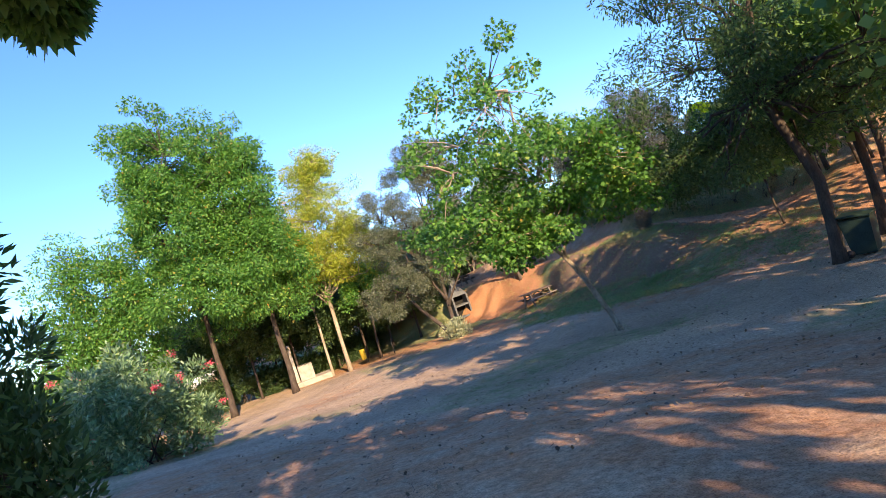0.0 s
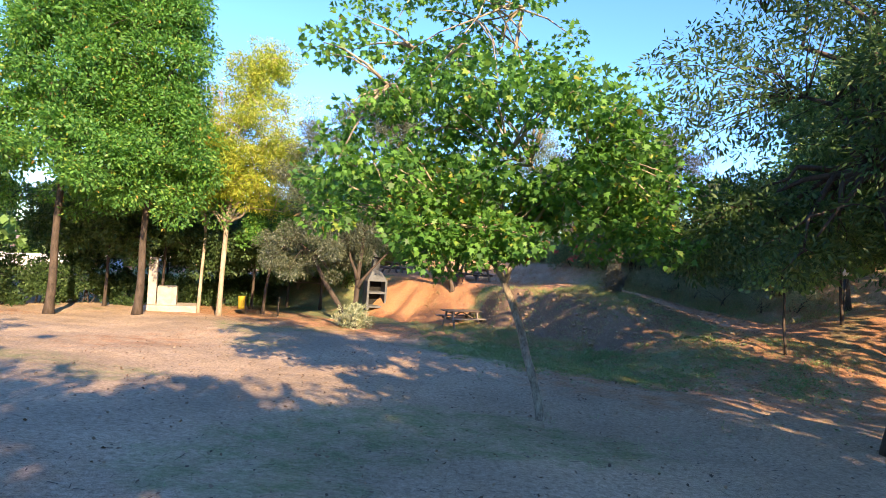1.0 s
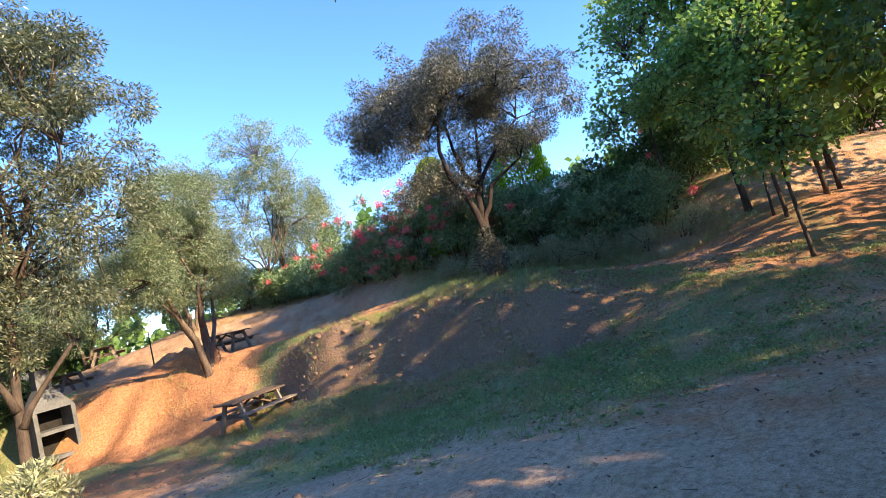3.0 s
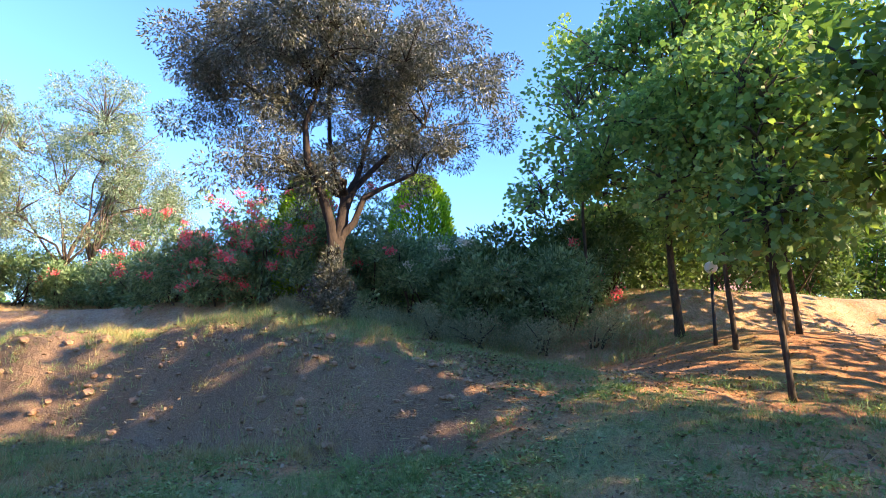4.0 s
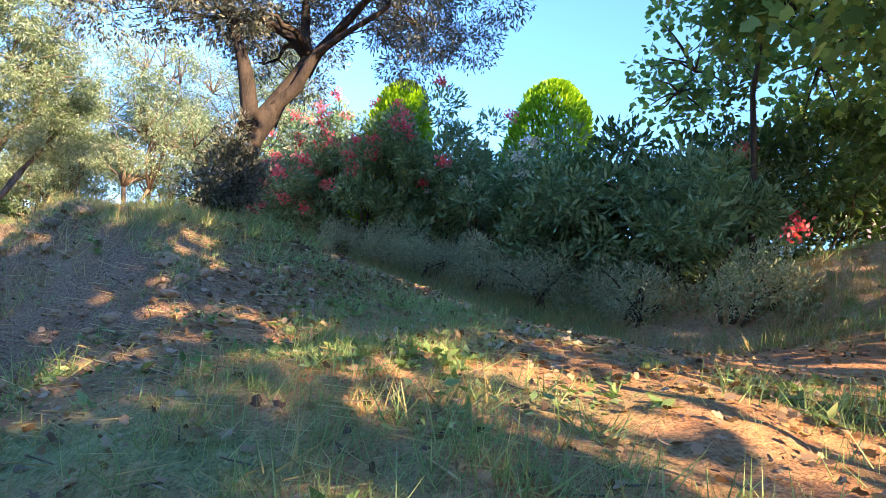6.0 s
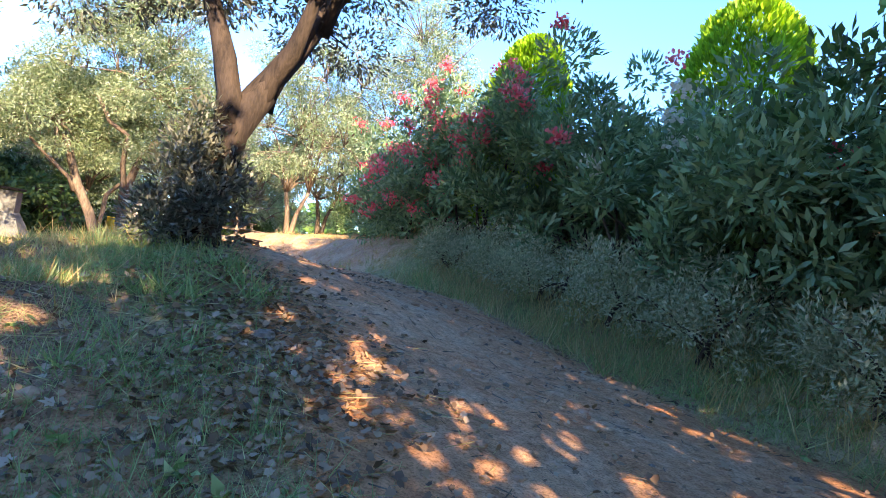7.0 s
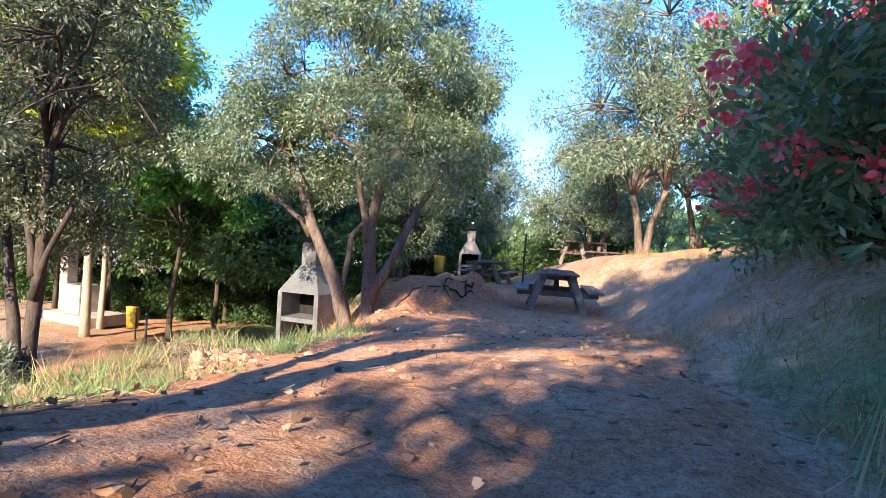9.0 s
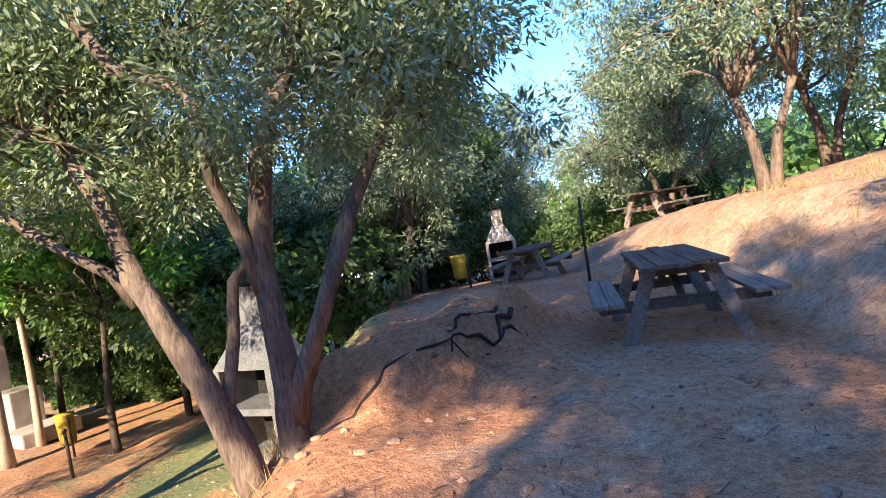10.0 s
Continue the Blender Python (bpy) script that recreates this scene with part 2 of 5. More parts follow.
def ground_material():
    m, nodes, links = material("earth")
    bsdf = nodes["Principled BSDF"]
    co = nodes.new("ShaderNodeTexCoord")

    def noise_node(scale, detail=6, rough=0.55):
        n = nodes.new("ShaderNodeTexNoise")
        n.inputs["Scale"].default_value, n.inputs["Detail"].default_value, n.inputs["Roughness"].default_value = scale, detail, rough
        links.new(co.outputs["Object"], n.inputs["Vector"])
        return n

    def mix(fac, a, b):
        x = nodes.new("ShaderNodeMixRGB")
        for sock, val in zip(x.inputs, (fac, a, b)):
            if isinstance(val, (tuple, float)):
                sock.default_value = val
            else:
                links.new(val, sock)
        return x.outputs[0]

    big, mid, fine, grit = noise_node(0.35), noise_node(2.2, 8), noise_node(14, 8, 0.65), noise_node(70, 4)
    dirt = ramp(nodes, [(0.3, (0.33, 0.235, 0.165)), (0.5, (0.54, 0.395, 0.28)), (0.72, (0.7, 0.54, 0.4))])
    links.new(fine.outputs["Fac"], dirt.inputs[0])
    red = ramp(nodes, [(0.3, (0.34, 0.16, 0.085)), (0.68, (0.7, 0.36, 0.2))])
    links.new(fine.outputs["Fac"], red.inputs[0])
    turf = ramp(nodes, [(0.3, (0.15, 0.2, 0.09)), (0.55, (0.27, 0.31, 0.15)), (0.75, (0.46, 0.40, 0.24))])
    links.new(fine.outputs["Fac"], turf.inputs[0])
    duff = ramp(nodes, [(0.3, (0.17, 0.11, 0.075)), (0.6, (0.34, 0.23, 0.16)), (0.8, (0.5, 0.38, 0.29))])
    links.new(grit.outputs["Fac"], duff.inputs[0])

    def mask(name, sharp=0.12, wobble=0.75):
        a = nodes.new("ShaderNodeAttribute")
        a.attribute_name = name
        s = nodes.new("ShaderNodeMath")
        s.operation = "MULTIPLY_ADD"
        s.inputs[1].default_value = wobble
        links.new(mid.outputs["Fac"], s.inputs[0])
        links.new(a.outputs["Fac"], s.inputs[2])
        r = nodes.new("ShaderNodeMapRange")
        r.interpolation_type = "SMOOTHSTEP"
        r.inputs["From Min"].default_value, r.inputs["From Max"].default_value = 0.85 - sharp, 0.85 + sharp
        links.new(s.outputs[0], r.inputs["Value"])
        return r.outputs[0]

    col = mix(mask("red", 0.2), dirt.outputs[0], red.outputs[0])
    col = mix(mask("duff", 0.25), col, duff.outputs[0])
    col = mix(mask("turf", 0.22), col, turf.outputs[0])
    stain = ramp(nodes, [(0.35, (0.78, 0.78, 0.78)), (0.65, (1.1, 1.08, 1.05))])
    links.new(big.outputs["Fac"], stain.inputs[0])
    x = nodes.new("ShaderNodeMixRGB")
    x.blend_type = "MULTIPLY"
    x.inputs[0].default_value = 1.0
    links.new(col, x.inputs[1])
    links.new(stain.outputs[0], x.inputs[2])
    specks = ramp(nodes, [(0.36, (0.6, 0.58, 0.56)), (0.5, (1.0, 1.0, 1.0)), (0.68, (1.14, 1.12, 1.1))])
    links.new(grit.outputs["Fac"], specks.inputs[0])
    gritty = nodes.new("ShaderNodeMixRGB")
    gritty.blend_type = "MULTIPLY"
    gritty.inputs[0].default_value = 1.0
    links.new(x.outputs[0], gritty.inputs[1])
    links.new(specks.outputs[0], gritty.inputs[2])
    links.new(gritty.outputs[0], bsdf.inputs["Base Color"])
    bsdf.inputs["Roughness"].default_value = 0.95
    bsdf.inputs["Specular IOR Level"].default_value = 0.15
    b = nodes.new("ShaderNodeBump")
    b.inputs["Strength"].default_value, b.inputs["Distance"].default_value = 0.7, 0.05
    links.new(fine.outputs["Fac"], b.inputs["Height"])
    b2 = nodes.new("ShaderNodeBump")
    b2.inputs["Strength"].default_value, b2.inputs["Distance"].default_value = 0.5, 0.015
    links.new(grit.outputs["Fac"], b2.inputs["Height"])
    links.new(b.outputs[0], b2.inputs["Normal"])
    links.new(b2.outputs[0], bsdf.inputs["Normal"])
    return m


# ---------------------------------------------------------------- ground
def graded(lo, hi, step, far):
    mid = np.arange(lo, hi + 1e-6, step)
    out = []
    d, p = step, 0.0
    while p < far:
        d *= 1.22
        p += d
        out.append(p)
    out = np.array(out)
    return np.concatenate([lo - out[::-1], mid, hi + out])


def value_noise(x, y, scale, seed=0.0):
    """Smooth noise from a few turned waves, about -1 to 1."""
    out = np.zeros_like(x)
    for i in range(7):
        a = 2.399 * i + seed
        f = scale * (0.7 + 0.23 * i)
        out += np.sin(f * (x * math.cos(a) + y * math.sin(a)) + 1.7 * i + 3 * seed + 1.3 * np.sin(0.6 * f * (x * math.sin(a) - y * math.cos(a))))
    return out / 3.2


def scarp_zone(x, y):
    s, w = plan(x, y)
    w0 = 24.2 + 2.8 * sstep(14.5, 20, s)
    return sstep(w0 + 0.7, w0 + 1.4, w) * sstep(w0 + 3.8, w0 + 2.8, w) * sstep(12, 14, s) * sstep(24, 21, s)


def masks(x, y):
    """Where turf grows, litter lies and red earth shows, 0 to 1."""
    s, w = plan(x, y)
    left, right = path_edges(s)
    n = value_noise(x, y, 0.55, 1.0)
    path = sstep(left - 0.5, left + 0.4, w) * sstep(right + 0.5, right - 0.4, w) * sstep(7, 10, s)
    bank = sstep(22.5, 25.5, w) * sstep(left + 0.6, left - 0.4, w) * sstep(6, 10, s)
    verge = sstep(right - 0.5, right + 0.4, w)
    cut = sstep(22.6, 24.0, s) * sstep(31, 28.5, s) * sstep(28.4, 29.2, w) * sstep(32.4, 31.2, w)
    clearing = 1 - np.maximum(np.maximum(bank, path), verge)
    turf = 0.36 * bank + 0.6 * verge + clearing * (0.16 + 0.3 * sstep(0.1, 0.9, n)) - 0.5 * cut
    turf -= 0.35 * verge * sstep(11.5, 9, s)
    turf -= 0.5 * verge * sstep(17.5, 20.5, s)
    turf += 0.3 * sstep(20, 22, w) * sstep(25.2, 24.4, w) * sstep(9, 12, s) * sstep(23, 20, s)
    turf += 0.25 * sstep(70, 110, np.hypot(x, y - 25))
    scarp = scarp_zone(x, y)
    turf -= 0.3 * scarp
    turf += 0.3 * bank * sstep(26.6, 27.6, w) * sstep(12, 14, s) * (1 - scarp)
    duff = (0.42 + 0.3 * scarp) * bank * (1 - cut) + 0.3 * verge + 0.1 * clearing + 0.2 * sstep(11, 14, x) * clearing
    red = 0.7 * cut + 0.55 * path + clearing * (0.12 + 0.38 * sstep(-0.4, 0.7, value_noise(x, y, 0.22, 3.0))) + 0.3 * sstep(11, 14, x) * clearing + 0.75 * bank
    d, l = ridge_place(x, y)
    bare = sstep(-0.5, -0.2, d) * sstep(1.1, 0.5, d) * sstep(-0.6, 0.2, l) * sstep(4.6, 3.8, l)
    red += 0.6 * bare
    turf = turf - 0.5 * bare
    red += 0.4 * verge * sstep(17.5, 20.5, s) + 0.45 * verge * sstep(11.5, 9, s)
    return turf, duff, red, path, bank, verge, clearing


def ridge_place(x, y):
    """Across and along the eroded ridge between the olive and the table."""
    return (x - 5.25) * 0.9945 + (y - 39.9) * 0.105, (y - 39.9) * 0.9945 - (x - 5.25) * 0.105


def ridge(x, y):
    d, l = ridge_place(x, y)
    n = 0.12 * value_noise(x, y, 2.6, 71.0)
    return sstep(0.16, -0.06, d + n) * sstep(-1.9, -0.7, d) * sstep(-0.1, 0.9, l) * sstep(4.4, 3.2, l)


def relief(x, y):
    """Bumps of the ground: lumps, ruts and, on eroded faces, gullies."""
    s, w = plan(x, y)
    bank_ = sstep(21, 24, w) * sstep(path_edges(s)[0], path_edges(s)[0] - 1, w) * sstep(5, 9, s) * sstep(26, 22, s)
    out = 0.035 * value_noise(x, y, 0.9) + 0.018 * value_noise(x, y, 2.6, 2.0) + 0.010 * value_noise(x, y, 6.0, 4.0) + 0.008 * value_noise(x, y, 13.0, 7.0)
    out = out + bank_ * (0.035 * value_noise(x, y, 3.4, 11.0) + 0.018 * value_noise(x, y, 8.0, 12.0))
    along = np.abs(value_noise(s, 0.25 * w, 2.4, 13.0))
    out = out + 0.12 * sstep(21.5, 23.5, s) * sstep(31, 28, s) * sstep(28.0, 29.2, w) * sstep(32.2, 31.2, w) * value_noise(x, y, 2.2, 6.0)
    out = out + ridge(x, y) * (0.46 + 0.1 * value_noise(x, y, 4.0, 73.0))
    return out + scarp_zone(x, y) * (0.11 * value_noise(x, y, 2.0, 6.0) - 0.14 * along + 0.04 * value_noise(x, y, 7.0, 9.0))


xs, ys = graded(-16, 21, 0.17, 900), graded(4, 50, 0.17, 900)
gx, gy = np.meshgrid(xs, ys)
near = sstep(60, 30, np.hypot(gx - 3, gy - 25))
gz = height(gx, gy) + near * relief(gx, gy)
gz += -3.5 * sstep(90, 300, np.hypot(gx - 3, gy - 25))
gm = bpy.data.meshes.new("ground")
nx, ny = len(xs), len(ys)
gm.vertices.add(nx * ny)
gm.vertices.foreach_set("co", np.stack([gx, gy, gz], -1).astype(np.float32).ravel())
ii, jj = np.meshgrid(np.arange(nx - 1), np.arange(ny - 1))
a0 = (jj * nx + ii).ravel()
quads = np.stack([a0, a0 + 1, a0 + nx + 1, a0 + nx], -1).astype(np.int32)
gm.loops.add(quads.size)
gm.loops.foreach_set("vertex_index", quads.ravel())
gm.polygons.add(len(quads))
gm.polygons.foreach_set("loop_start", np.arange(0, quads.size, 4, dtype=np.int32))
gm.polygons.foreach_set("loop_total", np.full(len(quads), 4, np.int32))
gm.polygons.foreach_set("use_smooth", np.ones(len(quads), bool))
gm.update(calc_edges=True)
for label_, values in zip(("turf", "duff", "red"), masks(gx, gy)):
    gm.attributes.new(label_, "FLOAT", "POINT").data.foreach_set("value", values.astype(np.float32).ravel())
gm.materials.append(ground_material())
ground = tagged(new("ground", gm), "bare reddish earth with thin grass and a worn path", "ground", kind="structure")


# ---------------------------------------------------------------- foliage
SHAPES = {
    "lance": np.array([(0, 0), (0.16, 0.45), (0, 1), (-0.16, 0.45)]),
    "oval": np.array([(0, 0), (0.24, 0.42), (0, 1), (-0.24, 0.42)]),
    "broad": np.array([(0, 0), (0.42, 0.45), (0, 1), (-0.42, 0.45)]),
    "lobed": np.array([(0, 0), (0.5, 0.12), (0.3, 0.36), (0.42, 0.66), (0, 1.0), (-0.42, 0.66), (-0.3, 0.36), (-0.5, 0.12)]),
    "wide": np.array([(0, 0), (0.38, 0.2), (0.42, 0.6), (0, 1), (-0.42, 0.6), (-0.38, 0.2)]),
    "palm": np.array([(0, 0), (0.16, 0.05), (0.5, 0.1), (0.28, 0.32), (0.48, 0.62), (0.17, 0.55), (0, 1.0), (-0.17, 0.55), (-0.48, 0.62), (-0.28, 0.32), (-0.5, 0.1), (-0.16, 0.05)]),
    "blade": np.array([(-0.019, 0), (0.019, 0), (0.0, 1)]),
}


def leaves(places, ways, sizes, shape, flat=0.0, curl=0.12):
    """Corner points of one small leaf at each place, pointing along its way."""
    k = len(places)
    base = SHAPES[shape]
    ways = ways / (np.linalg.norm(ways, axis=1, keepdims=True) + 1e-9)
    up = rng.normal(size=(k, 3)) * (1 - flat) + np.array([0, 0, 1.0]) * (0.5 + flat)
    side = np.cross(ways, up)
    side /= np.linalg.norm(side, axis=1, keepdims=True) + 1e-9
    nor = np.cross(side, ways)
    u, v = base[:, 0], base[:, 1]
    drop = -curl * v * v
    pts = places[:, None, :] + sizes[:, None, None] * (side[:, None, :] * u[None, :, None] + ways[:, None, :] * v[None, :, None] + nor[:, None, :] * drop[None, :, None])
    return pts.reshape(-1, 3), len(base)


def clump_leaves(centres, radii, count, size, shape, droop=0.2, flat=0.3, squash=0.75):
    """Leaves on the outer part of many small clumps."""
    weight = radii ** 2
    pick = rng.choice(len(centres), count, p=weight / weight.sum())
    way = rng.normal(size=(count, 3))
    way /= np.linalg.norm(way, axis=1, keepdims=True)
    r = rng.uniform(0.25, 1.0, count) ** 0.6
    at = centres[pick] + way * (radii[pick] * r)[:, None] * np.array([1, 1, squash])
    point = way + rng.normal(size=(count, 3)) * 0.6 - np.array([0, 0, droop])
    return leaves(at, point, size * rng.uniform(0.65, 1.25, count), shape, flat)


def crown_clumps(centre, radii, number, clump, hollow=0.35, low_cut=-1.0):
    """Centres of clumps through an uneven ellipsoid."""
    out = []
    lean = rng.uniform(0, 10)
    while len(out) < number:
        d = rng.normal(size=3)
        d /= np.linalg.norm(d)
        if d[2] < low_cut:
            continue
        lump = 1 + 0.22 * math.sin(3 * math.atan2(d[1], d[0]) + lean) + 0.16 * math.sin(5 * d[2] + 2 * lean) + 0.12 * rng.normal()
        r = rng.uniform(hollow, 1.0) ** 0.5 * lump
        out.append(np.array(centre) + d * r * np.array(radii))
    out = np.array(out)
    return out, clump * rng.uniform(0.6, 1.35, number)


def tree(name, label, category, stems, crowns, leaf, bark, count, size, shape, clumps=60, clump=0.7, group="", twig=0.018, low_cut=-0.6, flat=0.3, droop=0.2, hollow=0.35, ridge=0.25, weigh=False):
    """stems: lists of points with the radius at foot and head; crowns: centre and radii of each lobe."""
    foot = Vector(stems[0][0][0])
    thing = empty(name, Matrix.Translation(foot))
    bm = bmesh.new()
    for points, r0, r1 in stems:
        pts = [Vector(p) - foot for p in points]
        fine = []
        for a, b in zip(pts, pts[1:]):
            fine += [a.lerp(b, t) for t in (0, 0.33, 0.67)]
        fine.append(pts[-1])
        k = len(fine)
        rad = [r0 + (r1 - r0) * i / (k - 1) for i in range(k)]
        rad[0] *= 1.35
        fine[0] = fine[0] - Vector((0, 0, 0.15))
        tube(bm, fine, rad, 12, ridge)
    part("trunk", bm, bark, thing)
    all_c, all_r = [], []
    twigs = bmesh.new()
    for i, (centre, radii) in enumerate(crowns):
        part_of = (radii[0] * radii[1] * radii[2]) ** 0.667 / sum((q[0] * q[1] * q[2]) ** 0.667 for _, q in crowns) if weigh else 1 / len(crowns)
        share = max(8, int(clumps * part_of))
        c, r = crown_clumps(np.array(centre) - np.array(foot), radii, share, clump, hollow, low_cut)
        all_c.append(c)
        all_r.append(r)
        heads = [(Vector(st[0][-1]) - foot, st[2]) for st in stems]
        mid = Vector(centre) - foot
        head, hr = min(heads, key=lambda h: (h[0] - mid).length)
        # main limbs through the lobe, then twigs to the clumps
        limbs = []
        for k in range(max(3, share // 9)):
            tip = Vector(c[rng.integers(len(c))].tolist())
            pts = bent(head, head.lerp(tip, 0.8), (0, 0, 0.12 * (tip - head).length), 5, 0.05 * (tip - head).length)
            limb = bmesh.new()
            tube(limb, pts, [hr * 0.75 * (1 - 0.8 * t / 5) for t in range(6)], 6)
            part("limb", limb, bark, thing)
            limbs += pts[2:]
        for p, q in zip(c, r):
            tip = Vector(p.tolist())
            start = min(limbs, key=lambda v: (v - tip).length)
            if (start - tip).length > 0.15:
                tube(twigs, bent(start, tip, (0, 0, 0.08 * (tip - start).length), 3, 0.04), [twig * 1.6, twig * 1.2, twig * 0.8, twig * 0.4], 4)
    tagged(part("twig", twigs, bark, thing), kind="stuff")
    c, r = np.concatenate(all_c), np.concatenate(all_r)
    pts, n = clump_leaves(c, r, count, size, shape, droop, flat)
    ob = new("crown", array_mesh("crown", pts, n, leaf))
    ob.parent = thing
    return tagged(thing, label, category, group)


def bush(name, label, category, x, y, rx, ry, rz, leaf, count, size, shape, clumps=30, clump=0.35, flowers=None, blooms=0, bark=None, group="", droop=-0.5, sink=0.0):
    foot = on_ground(x, y, -sink)
    thing = empty(name, Matrix.Translation(foot))
    c, r = crown_clumps((0, 0, rz * 0.46), (rx, ry, rz * 0.58), clumps, clump, 0.3, -0.85)
    c[:, 2] = np.maximum(c[:, 2], 0.08)
    for k in range(7):
        tip = Vector(c[rng.integers(len(c))].tolist())
        start = Vector((rng.uniform(-0.3, 0.3) * rx, rng.uniform(-0.3, 0.3) * ry, -0.1))
        bm = tube(bmesh.new(), bent(start, tip, (0, 0, 0.1), 4, 0.05), [0.03, 0.025, 0.02, 0.015, 0.008], 5)
        part("stem", bm, bark or BARK_DARK, thing)
    pts, n = clump_leaves(c, r, count, size, shape, droop, 0.2, 0.9)
    ob = new("foliage", array_mesh("foliage", pts, n, leaf))
    ob.parent = thing
    if flowers:
        out = np.hypot(c[:, 0] / rx, c[:, 1] / ry) + 1.1 * c[:, 2] / rz
        top = c[np.argsort(-(out + 0.3 * rng.normal(size=len(c))))]
        for i in range(blooms):
            p = top[i % len(top)]
            way = np.array([p[0] / rx, p[1] / ry, 0.5 * p[2] / rz + 0.3]) + rng.normal(size=3) * 0.45
            spot = p + way / np.linalg.norm(way) * clump * rng.uniform(0.9, 1.25)
            k = 64
            way = rng.normal(size=(k, 3)) + np.array([0, 0, 0.3])
            at = spot + rng.normal(size=(k, 3)) * np.array([0.085, 0.085, 0.065])
            fp, fn = leaves(at, way, 0.06 * rng.uniform(0.7, 1.3, k), "wide", 0.2)
            fo = new("blossom", array_mesh("blossom", fp, fn, flowers))
            fo.parent = thing
    return tagged(thing, label, category, group)


# ---------------------------------------------------------------- trees
def st(x, y, *rest):
    """A stem's points from the ground up: dx, dy, dz from its foot."""
    p = on_ground(x, y)
    return [p] + [p + Vector(r) for r in rest]


def at(x, y, dz):
    p = on_ground(x, y)
    return (p.x, p.y, p.z + dz)


# the plane tree that the camera flies under
CX, CY = 2.55, 19.15
tree("plane_tree", "plane tree with leaning mottled trunk and broad green leaves", "tree",
     [(st(CX, CY, (-0.17, 0.1, 0.68), (-0.34, 0.18, 1.2), (-0.45, 0.24, 1.65), (-0.62, 0.32, 2.12), (-0.86, 0.42, 2.66), (-1.2, 0.5, 3.2)), 0.085, 0.06),
      ([at(CX - 1.2, CY + 0.5, 3.15), at(CX - 1.35, CY + 0.5, 4.2), at(CX - 1.1, CY + 0.3, 5.6), at(CX - 0.9, CY, 7.6)], 0.062, 0.03),
      ([at(CX - 0.8, CY + 0.4, 2.6), at(CX - 0.5, CY + 0.3, 3.4), at(CX - 0.1, CY, 4.2)], 0.045, 0.025),
      ([at(CX - 1.2, CY + 0.5, 3.2), at(CX - 2.2, CY + 0.4, 3.7), at(CX - 3.0, CY + 2.2, 4.2), at(CX - 3.9, CY + 4.0, 4.5)], 0.045, 0.012)],
     [(at(CX - 1.3, CY, 7.0), (2.1, 2.0, 2.3)), (at(CX - 2.5, CY, 5.6), (1.9, 1.8, 1.6)), (at(CX - 0.4, CY - 0.1, 5.2), (2.0, 1.9, 1.6)),
      (at(CX - 2.7, CY + 0.2, 4.1), (1.7, 1.6, 1.0)), (at(CX + 0.8, CY - 0.6, 4.5), (1.3, 1.3, 0.95)), (at(CX - 1.5, CY + 0.9, 4.0), (1.8, 1.2, 0.8)), (at(CX + 0.7, CY + 0.4, 3.8), (1.7, 1.4, 0.85)), (at(CX - 2.0, CY - 0.2, 3.2), (1.2, 1.0, 0.6)), (at(CX - 4.1, CY + 3.9, 4.75), (0.7, 0.5, 0.2)), (at(CX - 2.8, CY + 3.6, 4.75), (0.7, 0.5, 0.2))],
     LEAF_PLANE, BARK_PLANE, 36000, 0.118, "palm", 350, 0.42, flat=0.4, hollow=0.2, low_cut=-0.7, droop=0.45)

# broad trees on the left of the clearing
for (x, y, h, rx, nleaf) in [(-14.6, 37.0, 19.4, 4.0, 70000), (-11.0, 37.4, 17.2, 2.6, 48000), (-20.2, 37.0, 12.4, 3.6, 30000)]:
    tree("ash_tree", "tall broadleaf tree with dense green crown at the clearing's edge", "tree",
         [(st(x, y, (0.1, 0, 1.6), (0, 0.2, 3.5), (0.2, 0.1, 6.5)), 0.2, 0.12)],
         [(at(x, y, h * 0.40), (rx, rx, h * 0.23)), (at(x + 0.4, y, h * 0.68), (rx * 0.72, rx * 0.72, h * 0.28))],
         LEAF_PLANE, BARK_DARK, int(nleaf * 1.5), 0.19, "oval", 260, 0.8, group="tall trees by the clearing")
yx, yy = -8.0, 40.4
tree("yellowing_tree", "slender tree with pale trunk and yellowing leaves", "tree",
     [(st(yx, yy, (0.05, 0, 2.4), (0.12, 0, 4.9)), 0.14, 0.11),
      ([at(yx + 0.1, yy, 4.8), at(yx - 0.6, yy, 7.4), at(yx - 0.9, yy + 0.1, 10.6)], 0.08, 0.03), ([at(yx + 0.1, yy, 4.8), at(yx + 1.3, yy, 7.6), at(yx + 2.4, yy + 0.1, 10.0)], 0.09, 0.03),
      ([at(yx + 0.1, yy, 4.8), at(yx + 0.5, yy + 0.2, 8.6), at(yx + 1.2, yy + 0.1, 13.0)], 0.09, 0.03), ([at(yx + 0.1, yy, 4.6), at(yx - 1.4, yy, 6.4), at(yx - 2.4, yy, 7.6)], 0.06, 0.02)],
     [(at(yx + 0.6, yy, 7.6), (3.4, 3.0, 2.6)), (at(yx + 1.0, yy, 10.8), (2.8, 2.6, 2.4)), (at(yx + 1.6, yy, 13.0), (1.5, 1.5, 1.6)), (at(yx - 1.4, yy, 8.8), (1.5, 1.5, 1.6)), (at(yx + 3.0, yy, 8.0), (1.6, 1.6, 1.6)), (at(yx + 0.7, yy, 9.4), (2.6, 2.3, 2.6)), (at(yx + 0.2, yy, 6.6), (2.4, 2.2, 1.4))],
     LEAF_YELLOW, BARK_PALE, 72000, 0.18, "lance", 330, 0.6, hollow=0.15)
